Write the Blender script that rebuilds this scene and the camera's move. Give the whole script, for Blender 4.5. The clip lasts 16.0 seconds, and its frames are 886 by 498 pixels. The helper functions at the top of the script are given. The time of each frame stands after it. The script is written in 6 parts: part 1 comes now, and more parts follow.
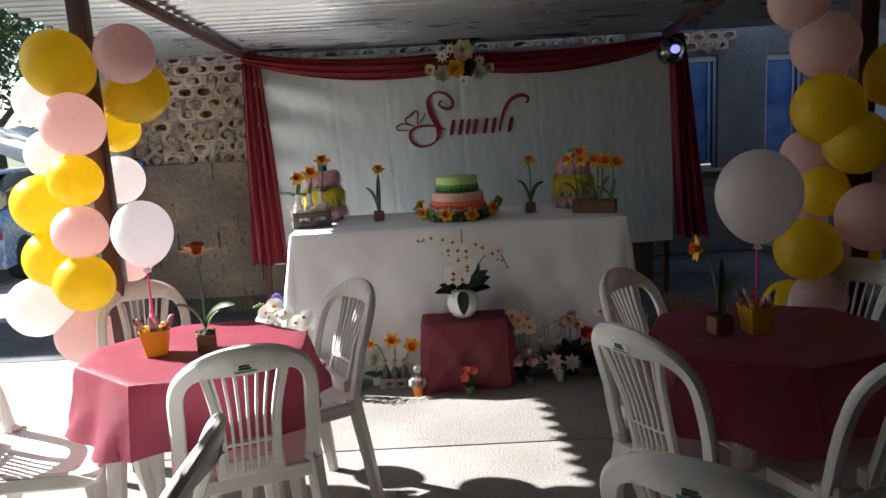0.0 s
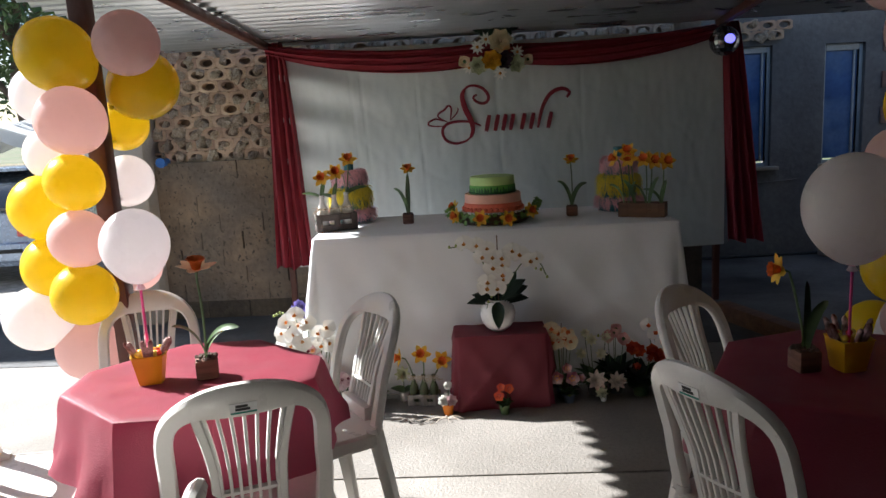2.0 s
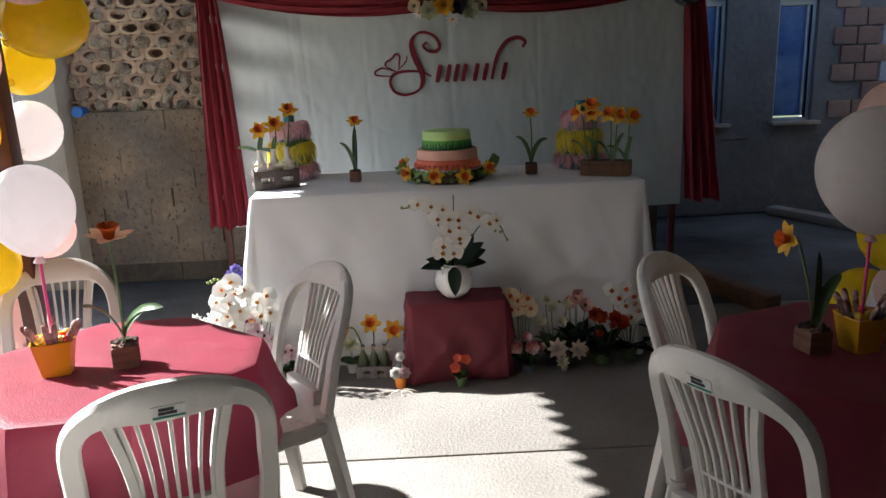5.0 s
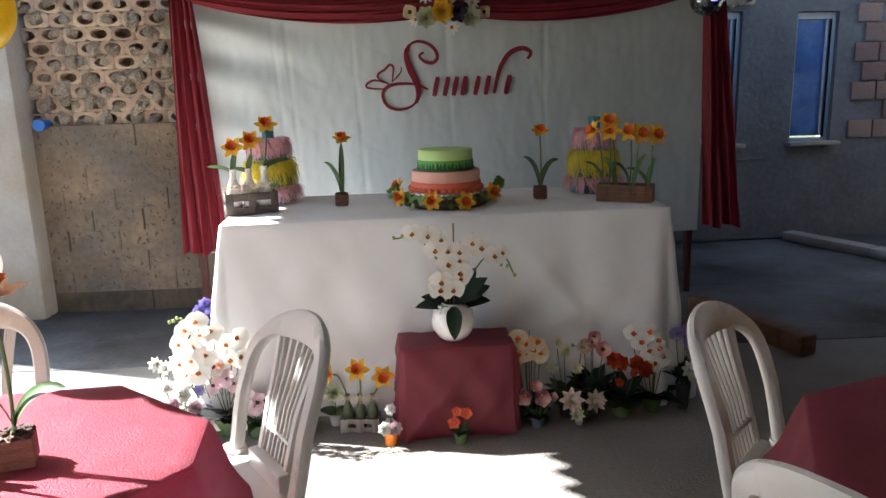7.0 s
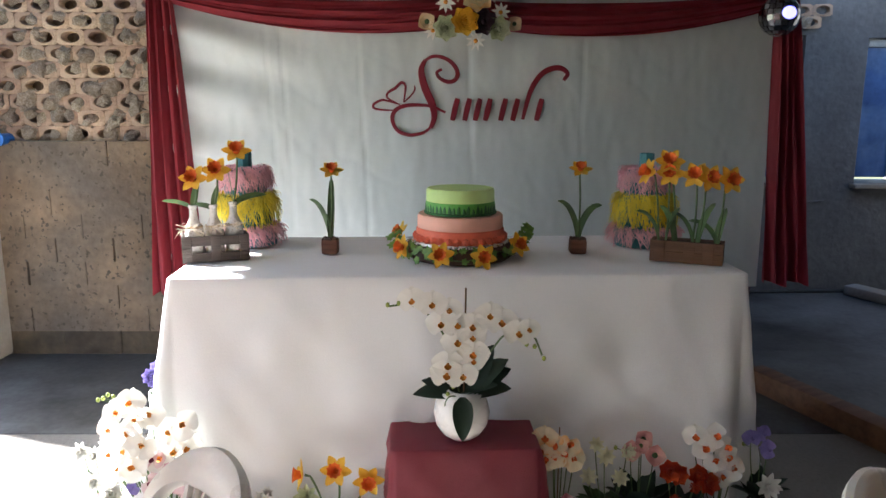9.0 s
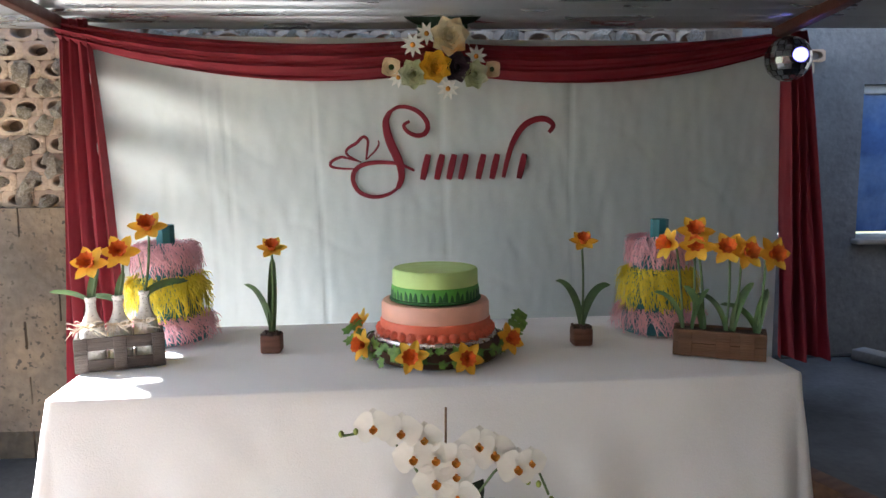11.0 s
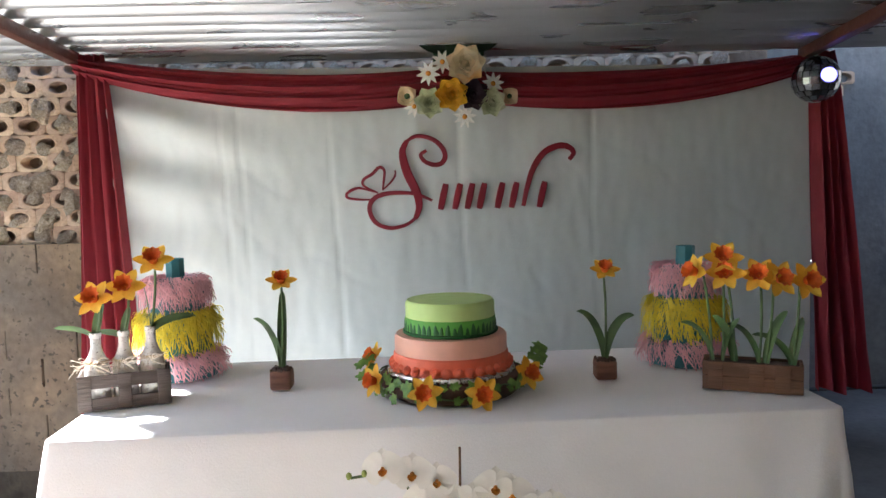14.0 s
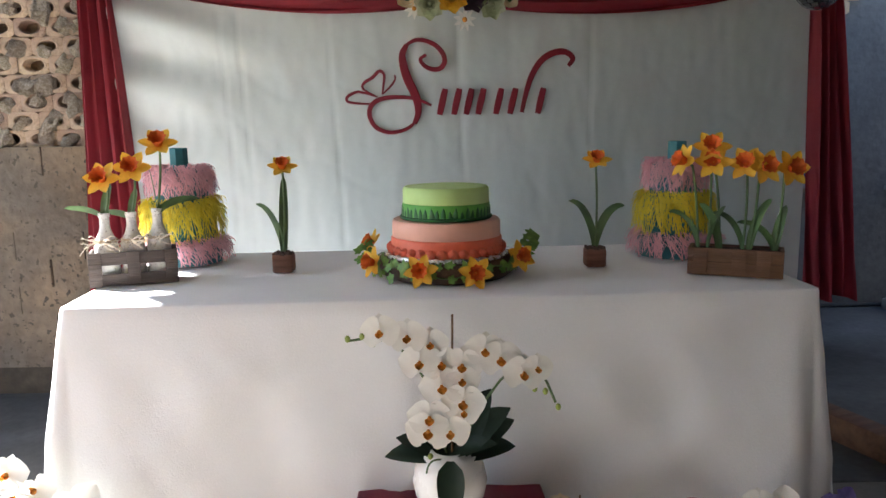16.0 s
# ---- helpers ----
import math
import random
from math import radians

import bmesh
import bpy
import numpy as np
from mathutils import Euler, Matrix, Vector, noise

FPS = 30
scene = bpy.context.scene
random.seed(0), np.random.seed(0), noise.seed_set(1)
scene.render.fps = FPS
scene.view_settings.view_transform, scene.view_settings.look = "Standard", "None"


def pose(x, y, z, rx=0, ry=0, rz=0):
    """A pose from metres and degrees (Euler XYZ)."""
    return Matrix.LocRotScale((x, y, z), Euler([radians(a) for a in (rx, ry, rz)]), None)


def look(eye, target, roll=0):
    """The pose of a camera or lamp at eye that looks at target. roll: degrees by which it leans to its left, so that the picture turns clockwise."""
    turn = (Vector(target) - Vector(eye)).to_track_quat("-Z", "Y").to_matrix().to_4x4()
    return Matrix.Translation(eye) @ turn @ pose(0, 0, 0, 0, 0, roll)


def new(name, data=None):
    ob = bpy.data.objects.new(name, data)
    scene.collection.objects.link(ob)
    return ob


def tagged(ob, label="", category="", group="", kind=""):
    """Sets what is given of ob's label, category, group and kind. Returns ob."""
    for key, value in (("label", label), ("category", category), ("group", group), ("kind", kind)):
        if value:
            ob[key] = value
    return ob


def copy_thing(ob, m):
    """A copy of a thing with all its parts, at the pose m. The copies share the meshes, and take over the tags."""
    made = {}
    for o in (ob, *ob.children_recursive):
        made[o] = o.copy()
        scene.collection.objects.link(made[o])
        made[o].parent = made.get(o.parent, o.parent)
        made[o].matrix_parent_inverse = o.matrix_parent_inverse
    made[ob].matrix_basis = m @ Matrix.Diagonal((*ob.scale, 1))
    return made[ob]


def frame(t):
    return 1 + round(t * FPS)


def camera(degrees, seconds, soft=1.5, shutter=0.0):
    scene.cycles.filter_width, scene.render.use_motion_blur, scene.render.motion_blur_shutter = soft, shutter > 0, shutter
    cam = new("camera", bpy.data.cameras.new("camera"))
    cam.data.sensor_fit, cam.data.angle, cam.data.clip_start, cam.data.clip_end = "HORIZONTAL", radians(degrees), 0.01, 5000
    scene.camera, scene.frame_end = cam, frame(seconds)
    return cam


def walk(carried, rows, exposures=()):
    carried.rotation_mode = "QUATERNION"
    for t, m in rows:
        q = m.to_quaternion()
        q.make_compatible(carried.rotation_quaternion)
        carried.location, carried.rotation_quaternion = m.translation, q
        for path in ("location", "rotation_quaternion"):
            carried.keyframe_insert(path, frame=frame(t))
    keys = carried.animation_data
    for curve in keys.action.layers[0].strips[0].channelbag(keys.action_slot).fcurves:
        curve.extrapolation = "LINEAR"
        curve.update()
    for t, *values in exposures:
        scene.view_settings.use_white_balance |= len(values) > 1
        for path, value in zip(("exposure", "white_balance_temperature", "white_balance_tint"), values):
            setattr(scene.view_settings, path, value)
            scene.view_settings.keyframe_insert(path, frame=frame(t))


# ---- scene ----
cam = camera(62.0, 16.0)
PATH = [
    (0, (0.038, 0.175, 1.34), (0.022, 2.145, 0.995), -3.1),
    (0.5, (0.041, 0.272, 1.336), (-0.039, 2.239, 0.981), -4.0),
    (1, (0.082, 0.396, 1.331), (-0.089, 2.355, 0.969), -1.6),
    (1.5, (0.07, 0.441, 1.34), (-0.089, 2.398, 0.957), -2.7),
    (2, (0.039, 0.468, 1.346), (-0.069, 2.433, 0.991), -3.1),
    (2.5, (0.01, 0.466, 1.339), (-0.02, 2.429, 0.957), -3.0),
    (3, (-0.016, 0.459, 1.331), (-0.008, 2.415, 0.917), -2.5),
    (3.2, (-0.021, 0.469, 1.324), (0.017, 2.423, 0.896), -2.7),
    (5.3, (-0.029, 0.793, 1.321), (0.029, 2.734, 0.841), -1.9),
    (5.5, (-0.066, 0.832, 1.309), (0.045, 2.776, 0.854), -2.3),
    (6, (-0.118, 0.882, 1.309), (0.033, 2.828, 0.871), -2.0),
    (6.5, (-0.095, 0.996, 1.308), (0.002, 2.951, 0.898), -3.4),
    (7, (-0.03, 1.144, 1.295), (0.04, 3.095, 0.859), -1.6),
    (7.5, (-0.024, 1.28, 1.29), (0.074, 3.215, 0.793), -1.5),
    (8, (-0.047, 1.456, 1.301), (0.122, 3.396, 0.841), -3.0),
    (8.5, (-0.034, 1.599, 1.295), (0.085, 3.552, 0.878), -2.3),
    (9, (0.022, 1.78, 1.3), (0.039, 3.744, 0.919), 0.2),
    (9.5, (0.014, 1.938, 1.298), (0.112, 3.902, 0.935), -0.6),
    (11.8, (0.063, 2.376, 1.349), (0.147, 4.364, 1.15), -0.1),
    (12, (0.074, 2.383, 1.354), (0.133, 4.373, 1.16), 0.1),
    (12.5, (0.076, 2.385, 1.35), (0.125, 4.377, 1.176), -0.3),
    (13, (0.063, 2.392, 1.35), (0.114, 4.384, 1.178), -1.5),
    (13.5, (0.067, 2.382, 1.331), (0.134, 4.375, 1.175), -1.9),
    (14, (0.062, 2.359, 1.307), (0.088, 4.352, 1.15), -1.4),
    (14.5, (0.06, 2.331, 1.274), (0.045, 4.325, 1.115), -2.0),
    (15, (0.071, 2.316, 1.233), (0.059, 4.302, 0.997), -2.6),
    (15.5, (0.077, 2.309, 1.21), (0.071, 4.292, 0.951), -1.6),
    (16, (0.073, 2.283, 1.193), (0.091, 4.255, 0.86), -0.8),
]
walk(cam, [(t, look(eye, target, roll)) for t, eye, target, roll in PATH],
     exposures=[(t, e, 5900, 10) for t, e in ((0, 2.1), (2, 1.93), (3, 2.04), (5.5, 2.28), (6.5, 2.74), (7, 2.9), (9, 3.15), (12, 3.47), (14.5, 3.45), (16, 3.25))])

# ---- light ----
SUN_WAY = Vector((1.25, -0.44, -1.0)).normalized()
world = bpy.data.worlds.new("sky")
scene.world = world
world.use_nodes = True
wn = world.node_tree.nodes
sky = wn.new("ShaderNodeTexSky")
sky.sky_type, sky.sun_disc = "NISHITA", False
sky.sun_elevation, sky.sun_rotation = radians(35), radians(291)
world.node_tree.links.new(sky.outputs[0], wn["Background"].inputs[0])
wn["Background"].inputs[1].default_value = 0.05
sun = new("sun", bpy.data.lights.new("sun", "SUN"))
sun.data.energy, sun.data.angle, sun.data.color = 5.0, radians(0.55), (1.0, 0.95, 0.87)
sun.matrix_world = look((0, 0, 0), SUN_WAY)


# ---- materials ----
def mat(name, colour, rough=0.6, metal=0.0, vary=0.12, scale=6.0, fine=60.0, bump=0.0, bump_scale=80.0, tint=None, spread=0.0,
        through_light=0.0, piece=0.0, coat=0.0, stretch=(1, 1, 1), speckle=None, sheen=0.0, spec=0.5, through_tint=None, joined=False):
    """A procedural surface: colour with variation at two sizes, a tint in patches, relief, and light passing through."""
    m = bpy.data.materials.new(name)
    m.use_nodes = True
    n, k = m.node_tree.nodes, m.node_tree.links
    p, out = n["Principled BSDF"], n["Material Output"]
    p.inputs["Roughness"].default_value, p.inputs["Metallic"].default_value = rough, metal
    p.inputs["Specular IOR Level"].default_value = spec
    p.inputs["Coat Weight"].default_value = coat
    p.inputs["Sheen Weight"].default_value = sheen
    co = n.new("ShaderNodeTexCoord")
    mp = n.new("ShaderNodeMapping")
    mp.inputs["Scale"].default_value = stretch
    place = n.new("ShaderNodeNewGeometry").outputs["Position"] if joined else co.outputs["Object"]
    k.new(place, mp.inputs["Vector"])
    vec = mp.outputs["Vector"]

    def tex(size, detail=4.0):
        t = n.new("ShaderNodeTexNoise")
        t.inputs["Scale"].default_value, t.inputs["Detail"].default_value = size, detail
        k.new(vec, t.inputs["Vector"])
        return t.outputs["Fac"]

    def mix(kind, fac, a, b):
        x = n.new("ShaderNodeMix")
        x.data_type, x.blend_type = "RGBA", kind
        for socket, value in ((0, fac), (6, a), (7, b)):
            if hasattr(value, "links"):
                k.new(value, x.inputs[socket])
            elif socket == 0:
                x.inputs[0].default_value = value
            else:
                x.inputs[socket].default_value = (*value, 1)
        return x.outputs[2]

    def steps(fac, lo, hi, a=0.0, b=1.0):
        r = n.new("ShaderNodeMapRange")
        for s, v in ((1, lo), (2, hi), (3, a), (4, b)):
            r.inputs[s].default_value = v
        k.new(fac, r.inputs[0])
        return r.outputs[0]

    col = mix("MIX", steps(tex(scale), 0.3, 0.7), [c * (1 - vary) for c in colour], [min(1, c * (1 + vary)) for c in colour])
    if tint:
        col = mix("MIX", steps(tex(scale * 0.45, 6.0), 0.5 - spread * 0.3, 0.62 + spread * 0.1), col, tint)
    if speckle:
        col = mix("MIX", steps(tex(fine * 1.6, 2.0), 0.62, 0.68), col, speckle)
    col = mix("MULTIPLY", 1.0, col, mix("MIX", steps(tex(fine, 3.0), 0.3, 0.7), [1 - vary * 0.6] * 3, [1, 1, 1]))
    if piece:
        info = n.new("ShaderNodeObjectInfo")
        hue = n.new("ShaderNodeHueSaturation")
        k.new(steps(info.outputs["Random"], 0, 1, 1 - piece, 1 + piece), hue.inputs["Value"])
        k.new(steps(info.outputs["Random"], 0, 1, 0.5 - piece * 0.04, 0.5 + piece * 0.04), hue.inputs["Hue"])
        k.new(col, hue.inputs["Color"])
        col = hue.outputs[0]
    k.new(col, p.inputs["Base Color"])
    k.new(steps(tex(scale * 2.3), 0.3, 0.7, max(0.02, rough - 0.08), min(1, rough + 0.08)), p.inputs["Roughness"])
    if bump:
        b = n.new("ShaderNodeBump")
        b.inputs["Strength"].default_value, b.inputs["Distance"].default_value = min(1.0, bump), 0.01
        k.new(tex(bump_scale, 6.0), b.inputs["Height"])
        k.new(b.outputs[0], p.inputs["Normal"])
    if through_light:
        tr = n.new("ShaderNodeBsdfTranslucent")
        if through_tint:
            tr.inputs["Color"].default_value = (*through_tint, 1)
        else:
            k.new(col, tr.inputs["Color"])
        ms = n.new("ShaderNodeMixShader")
        ms.inputs[0].default_value = through_light
        k.new(p.outputs[0], ms.inputs[1])
        k.new(tr.outputs[0], ms.inputs[2])
        k.new(ms.outputs[0], out.inputs["Surface"])
    return m


CONCRETE = mat("concrete_floor", (0.30, 0.278, 0.25), 0.9, vary=0.22, scale=2.2, fine=60, bump=0.4, bump_scale=85, tint=(0.2, 0.18, 0.155), spread=0.6, speckle=(0.2, 0.18, 0.16))
# Screed of the side floors; also stands in for shade along the wall.
SCREED_AND_SHADE = mat("dark_screed_and_shade", (0.08, 0.076, 0.07), 0.8, spec=0.3, vary=0.35, scale=1.9, fine=30, bump=0.3, bump_scale=30, tint=(0.2, 0.2, 0.2), spread=0.15)
GRAVEL = mat("gravel", (0.34, 0.32, 0.29), 0.95, vary=0.35, scale=9, fine=120, bump=1.0, bump_scale=90, speckle=(0.14, 0.13, 0.12))
EARTH = mat("earth_and_grass", (0.12, 0.11, 0.06), 0.95, vary=0.4, scale=0.6, fine=15, bump=0.8, bump_scale=20, tint=(0.07, 0.1, 0.03), spread=0.6)
BLOCK = mat("cement_block", (0.235, 0.155, 0.09), 0.95, vary=0.45, scale=3.4, fine=26, bump=1.0, bump_scale=30, tint=(0.135, 0.118, 0.10), spread=0.8, piece=0.02, speckle=(0.09, 0.07, 0.05), joined=True)
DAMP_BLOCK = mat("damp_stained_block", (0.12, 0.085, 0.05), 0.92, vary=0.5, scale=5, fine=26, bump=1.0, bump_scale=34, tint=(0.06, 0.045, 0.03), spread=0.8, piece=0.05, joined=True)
LATTICE = mat("pinkish_old_mortar", (0.36, 0.24, 0.155), 0.97, vary=0.3, scale=9, fine=60, bump=1.0, bump_scale=40, tint=(0.2, 0.13, 0.085), spread=0.5)
MORTAR_LUMP = mat("mortar_lump", (0.66, 0.55, 0.42), 0.97, vary=0.22, scale=12, fine=90, bump=1.0, bump_scale=70, tint=(0.4, 0.3, 0.2), spread=0.5, piece=0.2)
CLAY = mat("fired_clay", (0.46, 0.29, 0.19), 0.92, vary=0.25, scale=10, fine=80, bump=0.7, bump_scale=70, tint=(0.45, 0.34, 0.24), spread=0.7, piece=0.22)
HOLLOW_SHADE = mat("dark_hollow_shade", (0.10, 0.075, 0.055), 0.98, vary=0.3, scale=8, bump=0.6)
PILLAR = mat("limewashed_render", (0.40, 0.39, 0.37), 0.92, vary=0.15, scale=3, fine=50, bump=0.5, bump_scale=45, tint=(0.33, 0.27, 0.2), spread=0.3)
RENDER_GREY = mat("grey_render", (0.19, 0.188, 0.186), 0.93, vary=0.35, scale=2.2, fine=30, bump=0.8, bump_scale=22, tint=(0.145, 0.14, 0.135), spread=0.5)
BRICK = mat("hollow_brick", (0.30, 0.17, 0.12), 0.93, vary=0.2, scale=9, fine=70, bump=0.6, tint=(0.26, 0.2, 0.17), spread=0.5, piece=0.2)
ZINC = mat("galvanised_sheet", (0.64, 0.65, 0.66), 0.31, metal=0.85, vary=0.05, scale=3, fine=30, stretch=(0.4, 3, 1))
RUST_STEEL = mat("oxide_painted_steel", (0.115, 0.035, 0.022), 0.55, vary=0.25, scale=8, fine=70, bump=0.15, tint=(0.08, 0.03, 0.02), spread=0.4)
PLASTIC = mat("white_moulded_plastic", (0.72, 0.70, 0.66), 0.33, vary=0.04, scale=5, fine=90, bump=0.06, bump_scale=120, tint=(0.66, 0.63, 0.58), spread=0.2)
TNT_MAROON = mat("maroon_nonwoven_cloth", (0.25, 0.038, 0.058), 0.48, vary=0.14, scale=7, fine=180, bump=0.35, bump_scale=260, sheen=0.05, through_light=0.36, spec=0.45, through_tint=(0.62, 0.15, 0.26))
DRAPE = mat("maroon_voile", (0.27, 0.022, 0.034), 0.7, vary=0.12, scale=6, fine=140, bump=0.12, bump_scale=200, through_light=0.25)
WHITE_CLOTH = mat("white_oxford_cloth", (0.86, 0.86, 0.87), 0.82, vary=0.03, scale=4, fine=160, bump=0.12, bump_scale=240, sheen=0.1, through_light=0.07)
BACK_CLOTH = mat("pale_grey_sheeting", (0.67, 0.71, 0.69), 0.40, vary=0.05, scale=2.5, fine=40, bump=0.2, bump_scale=9, tint=(0.62, 0.66, 0.64), spread=0.4, through_light=0.08)
VINYL = mat("maroon_vinyl", (0.22, 0.012, 0.025), 0.45, vary=0.06)
YELLOW_BALLOON = mat("yellow_latex", (0.86, 0.68, 0.02), 0.3, vary=0.03, scale=5, through_light=0.6)
PINK_BALLOON = mat("pale_pink_latex", (0.86, 0.65, 0.62), 0.32, vary=0.03, scale=5, through_light=0.6)
WHITE_BALLOON = mat("white_latex", (0.86, 0.82, 0.82), 0.3, vary=0.03, scale=5, through_light=0.6)
PETAL_YELLOW = mat("foam_petal_yellow", (0.9, 0.5, 0.03), 0.65, vary=0.12, scale=30, fine=150, bump=0.1, tint=(0.92, 0.64, 0.08), spread=0.5, through_light=0.2)
TRUMPET = mat("foam_trumpet_orange", (0.72, 0.1, 0.008), 0.65, vary=0.22, scale=40, fine=150, tint=(0.85, 0.25, 0.01), spread=0.4, through_light=0.12)
PETAL_CREAM = mat("foam_petal_cream", (0.83, 0.66, 0.42), 0.65, vary=0.1, scale=30, through_light=0.2)
PETAL_WHITE = mat("foam_petal_white", (0.86, 0.85, 0.80), 0.6, vary=0.05, scale=30, fine=150, through_light=0.2)
PETAL_IVORY = mat("foam_petal_ivory", (0.92, 0.81, 0.58), 0.6, vary=0.1, scale=35, tint=(0.84, 0.5, 0.2), spread=0.1, through_light=0.2)
PETAL_GREENISH = mat("foam_petal_pale_green", (0.66, 0.70, 0.42), 0.65, vary=0.1, scale=30, tint=(0.75, 0.75, 0.6), spread=0.4, through_light=0.15)
PETAL_WINE = mat("foam_petal_wine_and_white", (0.24, 0.04, 0.07), 0.65, vary=0.2, scale=40, fine=120, tint=(0.78, 0.55, 0.58), spread=0.3, through_light=0.12)
PETAL_BLUSH = mat("foam_petal_blush", (0.82, 0.70, 0.62), 0.65, vary=0.1, scale=30, tint=(0.72, 0.48, 0.42), spread=0.2, through_light=0.15)
PETAL_PALE = mat("foam_petal_pale_cream", (0.84, 0.82, 0.62), 0.62, vary=0.06, scale=30, through_light=0.2)
PETAL_PINK = mat("foam_petal_pink", (0.78, 0.36, 0.36), 0.65, vary=0.15, scale=30, tint=(0.85, 0.6, 0.5), spread=0.4, through_light=0.2)
PETAL_MAUVE = mat("foam_petal_mauve", (0.70, 0.47, 0.53), 0.65, vary=0.15, scale=30, tint=(0.8, 0.68, 0.68), spread=0.4, through_light=0.15)
PETAL_VIOLET = mat("foam_petal_violet", (0.19, 0.15, 0.42), 0.65, vary=0.2, scale=30, tint=(0.3, 0.25, 0.55), spread=0.4, through_light=0.15)
PETAL_RED = mat("foam_petal_red", (0.58, 0.04, 0.015), 0.6, vary=0.2, scale=30, tint=(0.8, 0.16, 0.04), spread=0.4, through_light=0.15)
PETAL_PLUM = mat("foam_petal_plum", (0.075, 0.04, 0.06), 0.7, vary=0.2, scale=30)
HEART_WINE = mat("wine_red_heart", (0.22, 0.02, 0.06), 0.6, vary=0.2, scale=40)
HEART_GOLD = mat("golden_heart", (0.72, 0.30, 0.03), 0.6, vary=0.25, scale=60)
HEART_ORANGE = mat("orange_heart", (0.78, 0.16, 0.02), 0.6, vary=0.2, scale=60)
LEAF = mat("foam_leaf_green", (0.046, 0.087, 0.028), 0.5, vary=0.25, scale=20, fine=90, bump=0.1, tint=(0.1, 0.19, 0.05), spread=0.4)
LEAF_DARK = mat("foam_leaf_dark_green", (0.012, 0.028, 0.015), 0.5, vary=0.25, scale=20, fine=90, spec=0.35)
LEAF_BRIGHT = mat("ivy_leaf_green", (0.12, 0.26, 0.045), 0.5, vary=0.25, scale=25, tint=(0.2, 0.34, 0.06), spread=0.4)
STEM = mat("wrapped_stem_green", (0.10, 0.16, 0.06), 0.6, vary=0.2, scale=30)
STICK = mat("wooden_stick", (0.22, 0.13, 0.07), 0.8, vary=0.2, scale=40)
BUD = mat("green_bud", (0.28, 0.34, 0.07), 0.5, vary=0.15, scale=40)
WOOD_RED = mat("reddish_stained_wood", (0.20, 0.085, 0.055), 0.72, vary=0.3, scale=14, fine=110, bump=0.4, stretch=(1, 1, 6), tint=(0.28, 0.14, 0.09), spread=0.4)
WOOD_BROWN = mat("brown_stained_wood", (0.155, 0.075, 0.04), 0.68, vary=0.3, scale=12, fine=110, bump=0.35, stretch=(0.25, 4, 4), tint=(0.22, 0.11, 0.055), spread=0.4)
WOOD_DARK = mat("walnut_brown_wood", (0.075, 0.055, 0.045), 0.75, vary=0.3, scale=12, fine=110, bump=0.4, stretch=(0.25, 4, 4), tint=(0.1, 0.075, 0.062), spread=0.3)
WOOD_PALE = mat("whitewashed_wood", (0.46, 0.42, 0.38), 0.85, vary=0.3, scale=12, fine=100, bump=0.4, stretch=(4, 4, 0.4), tint=(0.2, 0.16, 0.13), spread=0.5)
SOIL = mat("dry_soil", (0.1, 0.065, 0.05), 0.97, vary=0.4, scale=40, fine=160, bump=1.0, bump_scale=150)
SLICE_WOOD = mat("bark_edged_wood_slab", (0.085, 0.042, 0.026), 0.75, vary=0.3, scale=14, fine=90, bump=0.5, bump_scale=40)
CRACKLE = mat("crackled_white_glaze", (0.72, 0.69, 0.65), 0.6, vary=0.08, scale=14, fine=130, bump=0.5, bump_scale=70, speckle=(0.2, 0.16, 0.13))
GREEN_GLASS = mat("moss_green_bottle", (0.115, 0.14, 0.065), 0.45, vary=0.3, scale=20, fine=70, bump=0.4, bump_scale=50)
TWINE = mat("jute_twine", (0.50, 0.38, 0.24), 0.9, vary=0.2, scale=60, bump=0.4, bump_scale=300)
RAFFIA = mat("pale_raffia", (0.68, 0.60, 0.48), 0.85, vary=0.15, scale=60)
ICING_LIME = mat("pale_lime_icing", (0.52, 0.72, 0.26), 0.5, vary=0.05, scale=14, bump=0.1, bump_scale=30)
ICING_GREEN = mat("grass_green_icing", (0.115, 0.40, 0.055), 0.5, vary=0.1, scale=20, bump=0.12, bump_scale=40)
ICING_DARK = mat("dark_green_piping", (0.022, 0.13, 0.028), 0.5, vary=0.2, scale=30)
ICING_PEACH = mat("pale_peach_icing", (0.86, 0.46, 0.34), 0.5, vary=0.05, scale=14, bump=0.1, bump_scale=30)
ICING_CORAL = mat("coral_icing", (0.84, 0.17, 0.085), 0.5, vary=0.1, scale=20, bump=0.15, bump_scale=40)
FOIL = mat("silver_foil_board", (0.78, 0.77, 0.75), 0.28, metal=0.95, vary=0.1, scale=30, bump=0.3, bump_scale=70)
FRINGE_PINK = mat("pink_shredded_paper", (0.9, 0.5, 0.55), 0.6, vary=0.15, scale=20, through_light=0.2)
FRINGE_YELLOW = mat("yellow_shredded_paper", (0.88, 0.72, 0.05), 0.6, vary=0.15, scale=20, through_light=0.2)
TEAL = mat("teal_card", (0.04, 0.19, 0.22), 0.6, vary=0.12, scale=14)
ORANGE_POT = mat("orange_plastic_pot", (0.80, 0.24, 0.02), 0.45, vary=0.06, scale=14)
YELLOW_BUCKET = mat("yellow_plastic_bucket", (0.86, 0.46, 0.012), 0.38, vary=0.04, scale=10)
GREEN_POT = mat("green_pot", (0.10, 0.15, 0.055), 0.6, vary=0.15, scale=14)
DARK_POT = mat("dark_pot", (0.05, 0.05, 0.05), 0.6, vary=0.2, scale=14)
BLUE_POT = mat("slate_blue_pot", (0.13, 0.16, 0.22), 0.6, vary=0.15, scale=14)
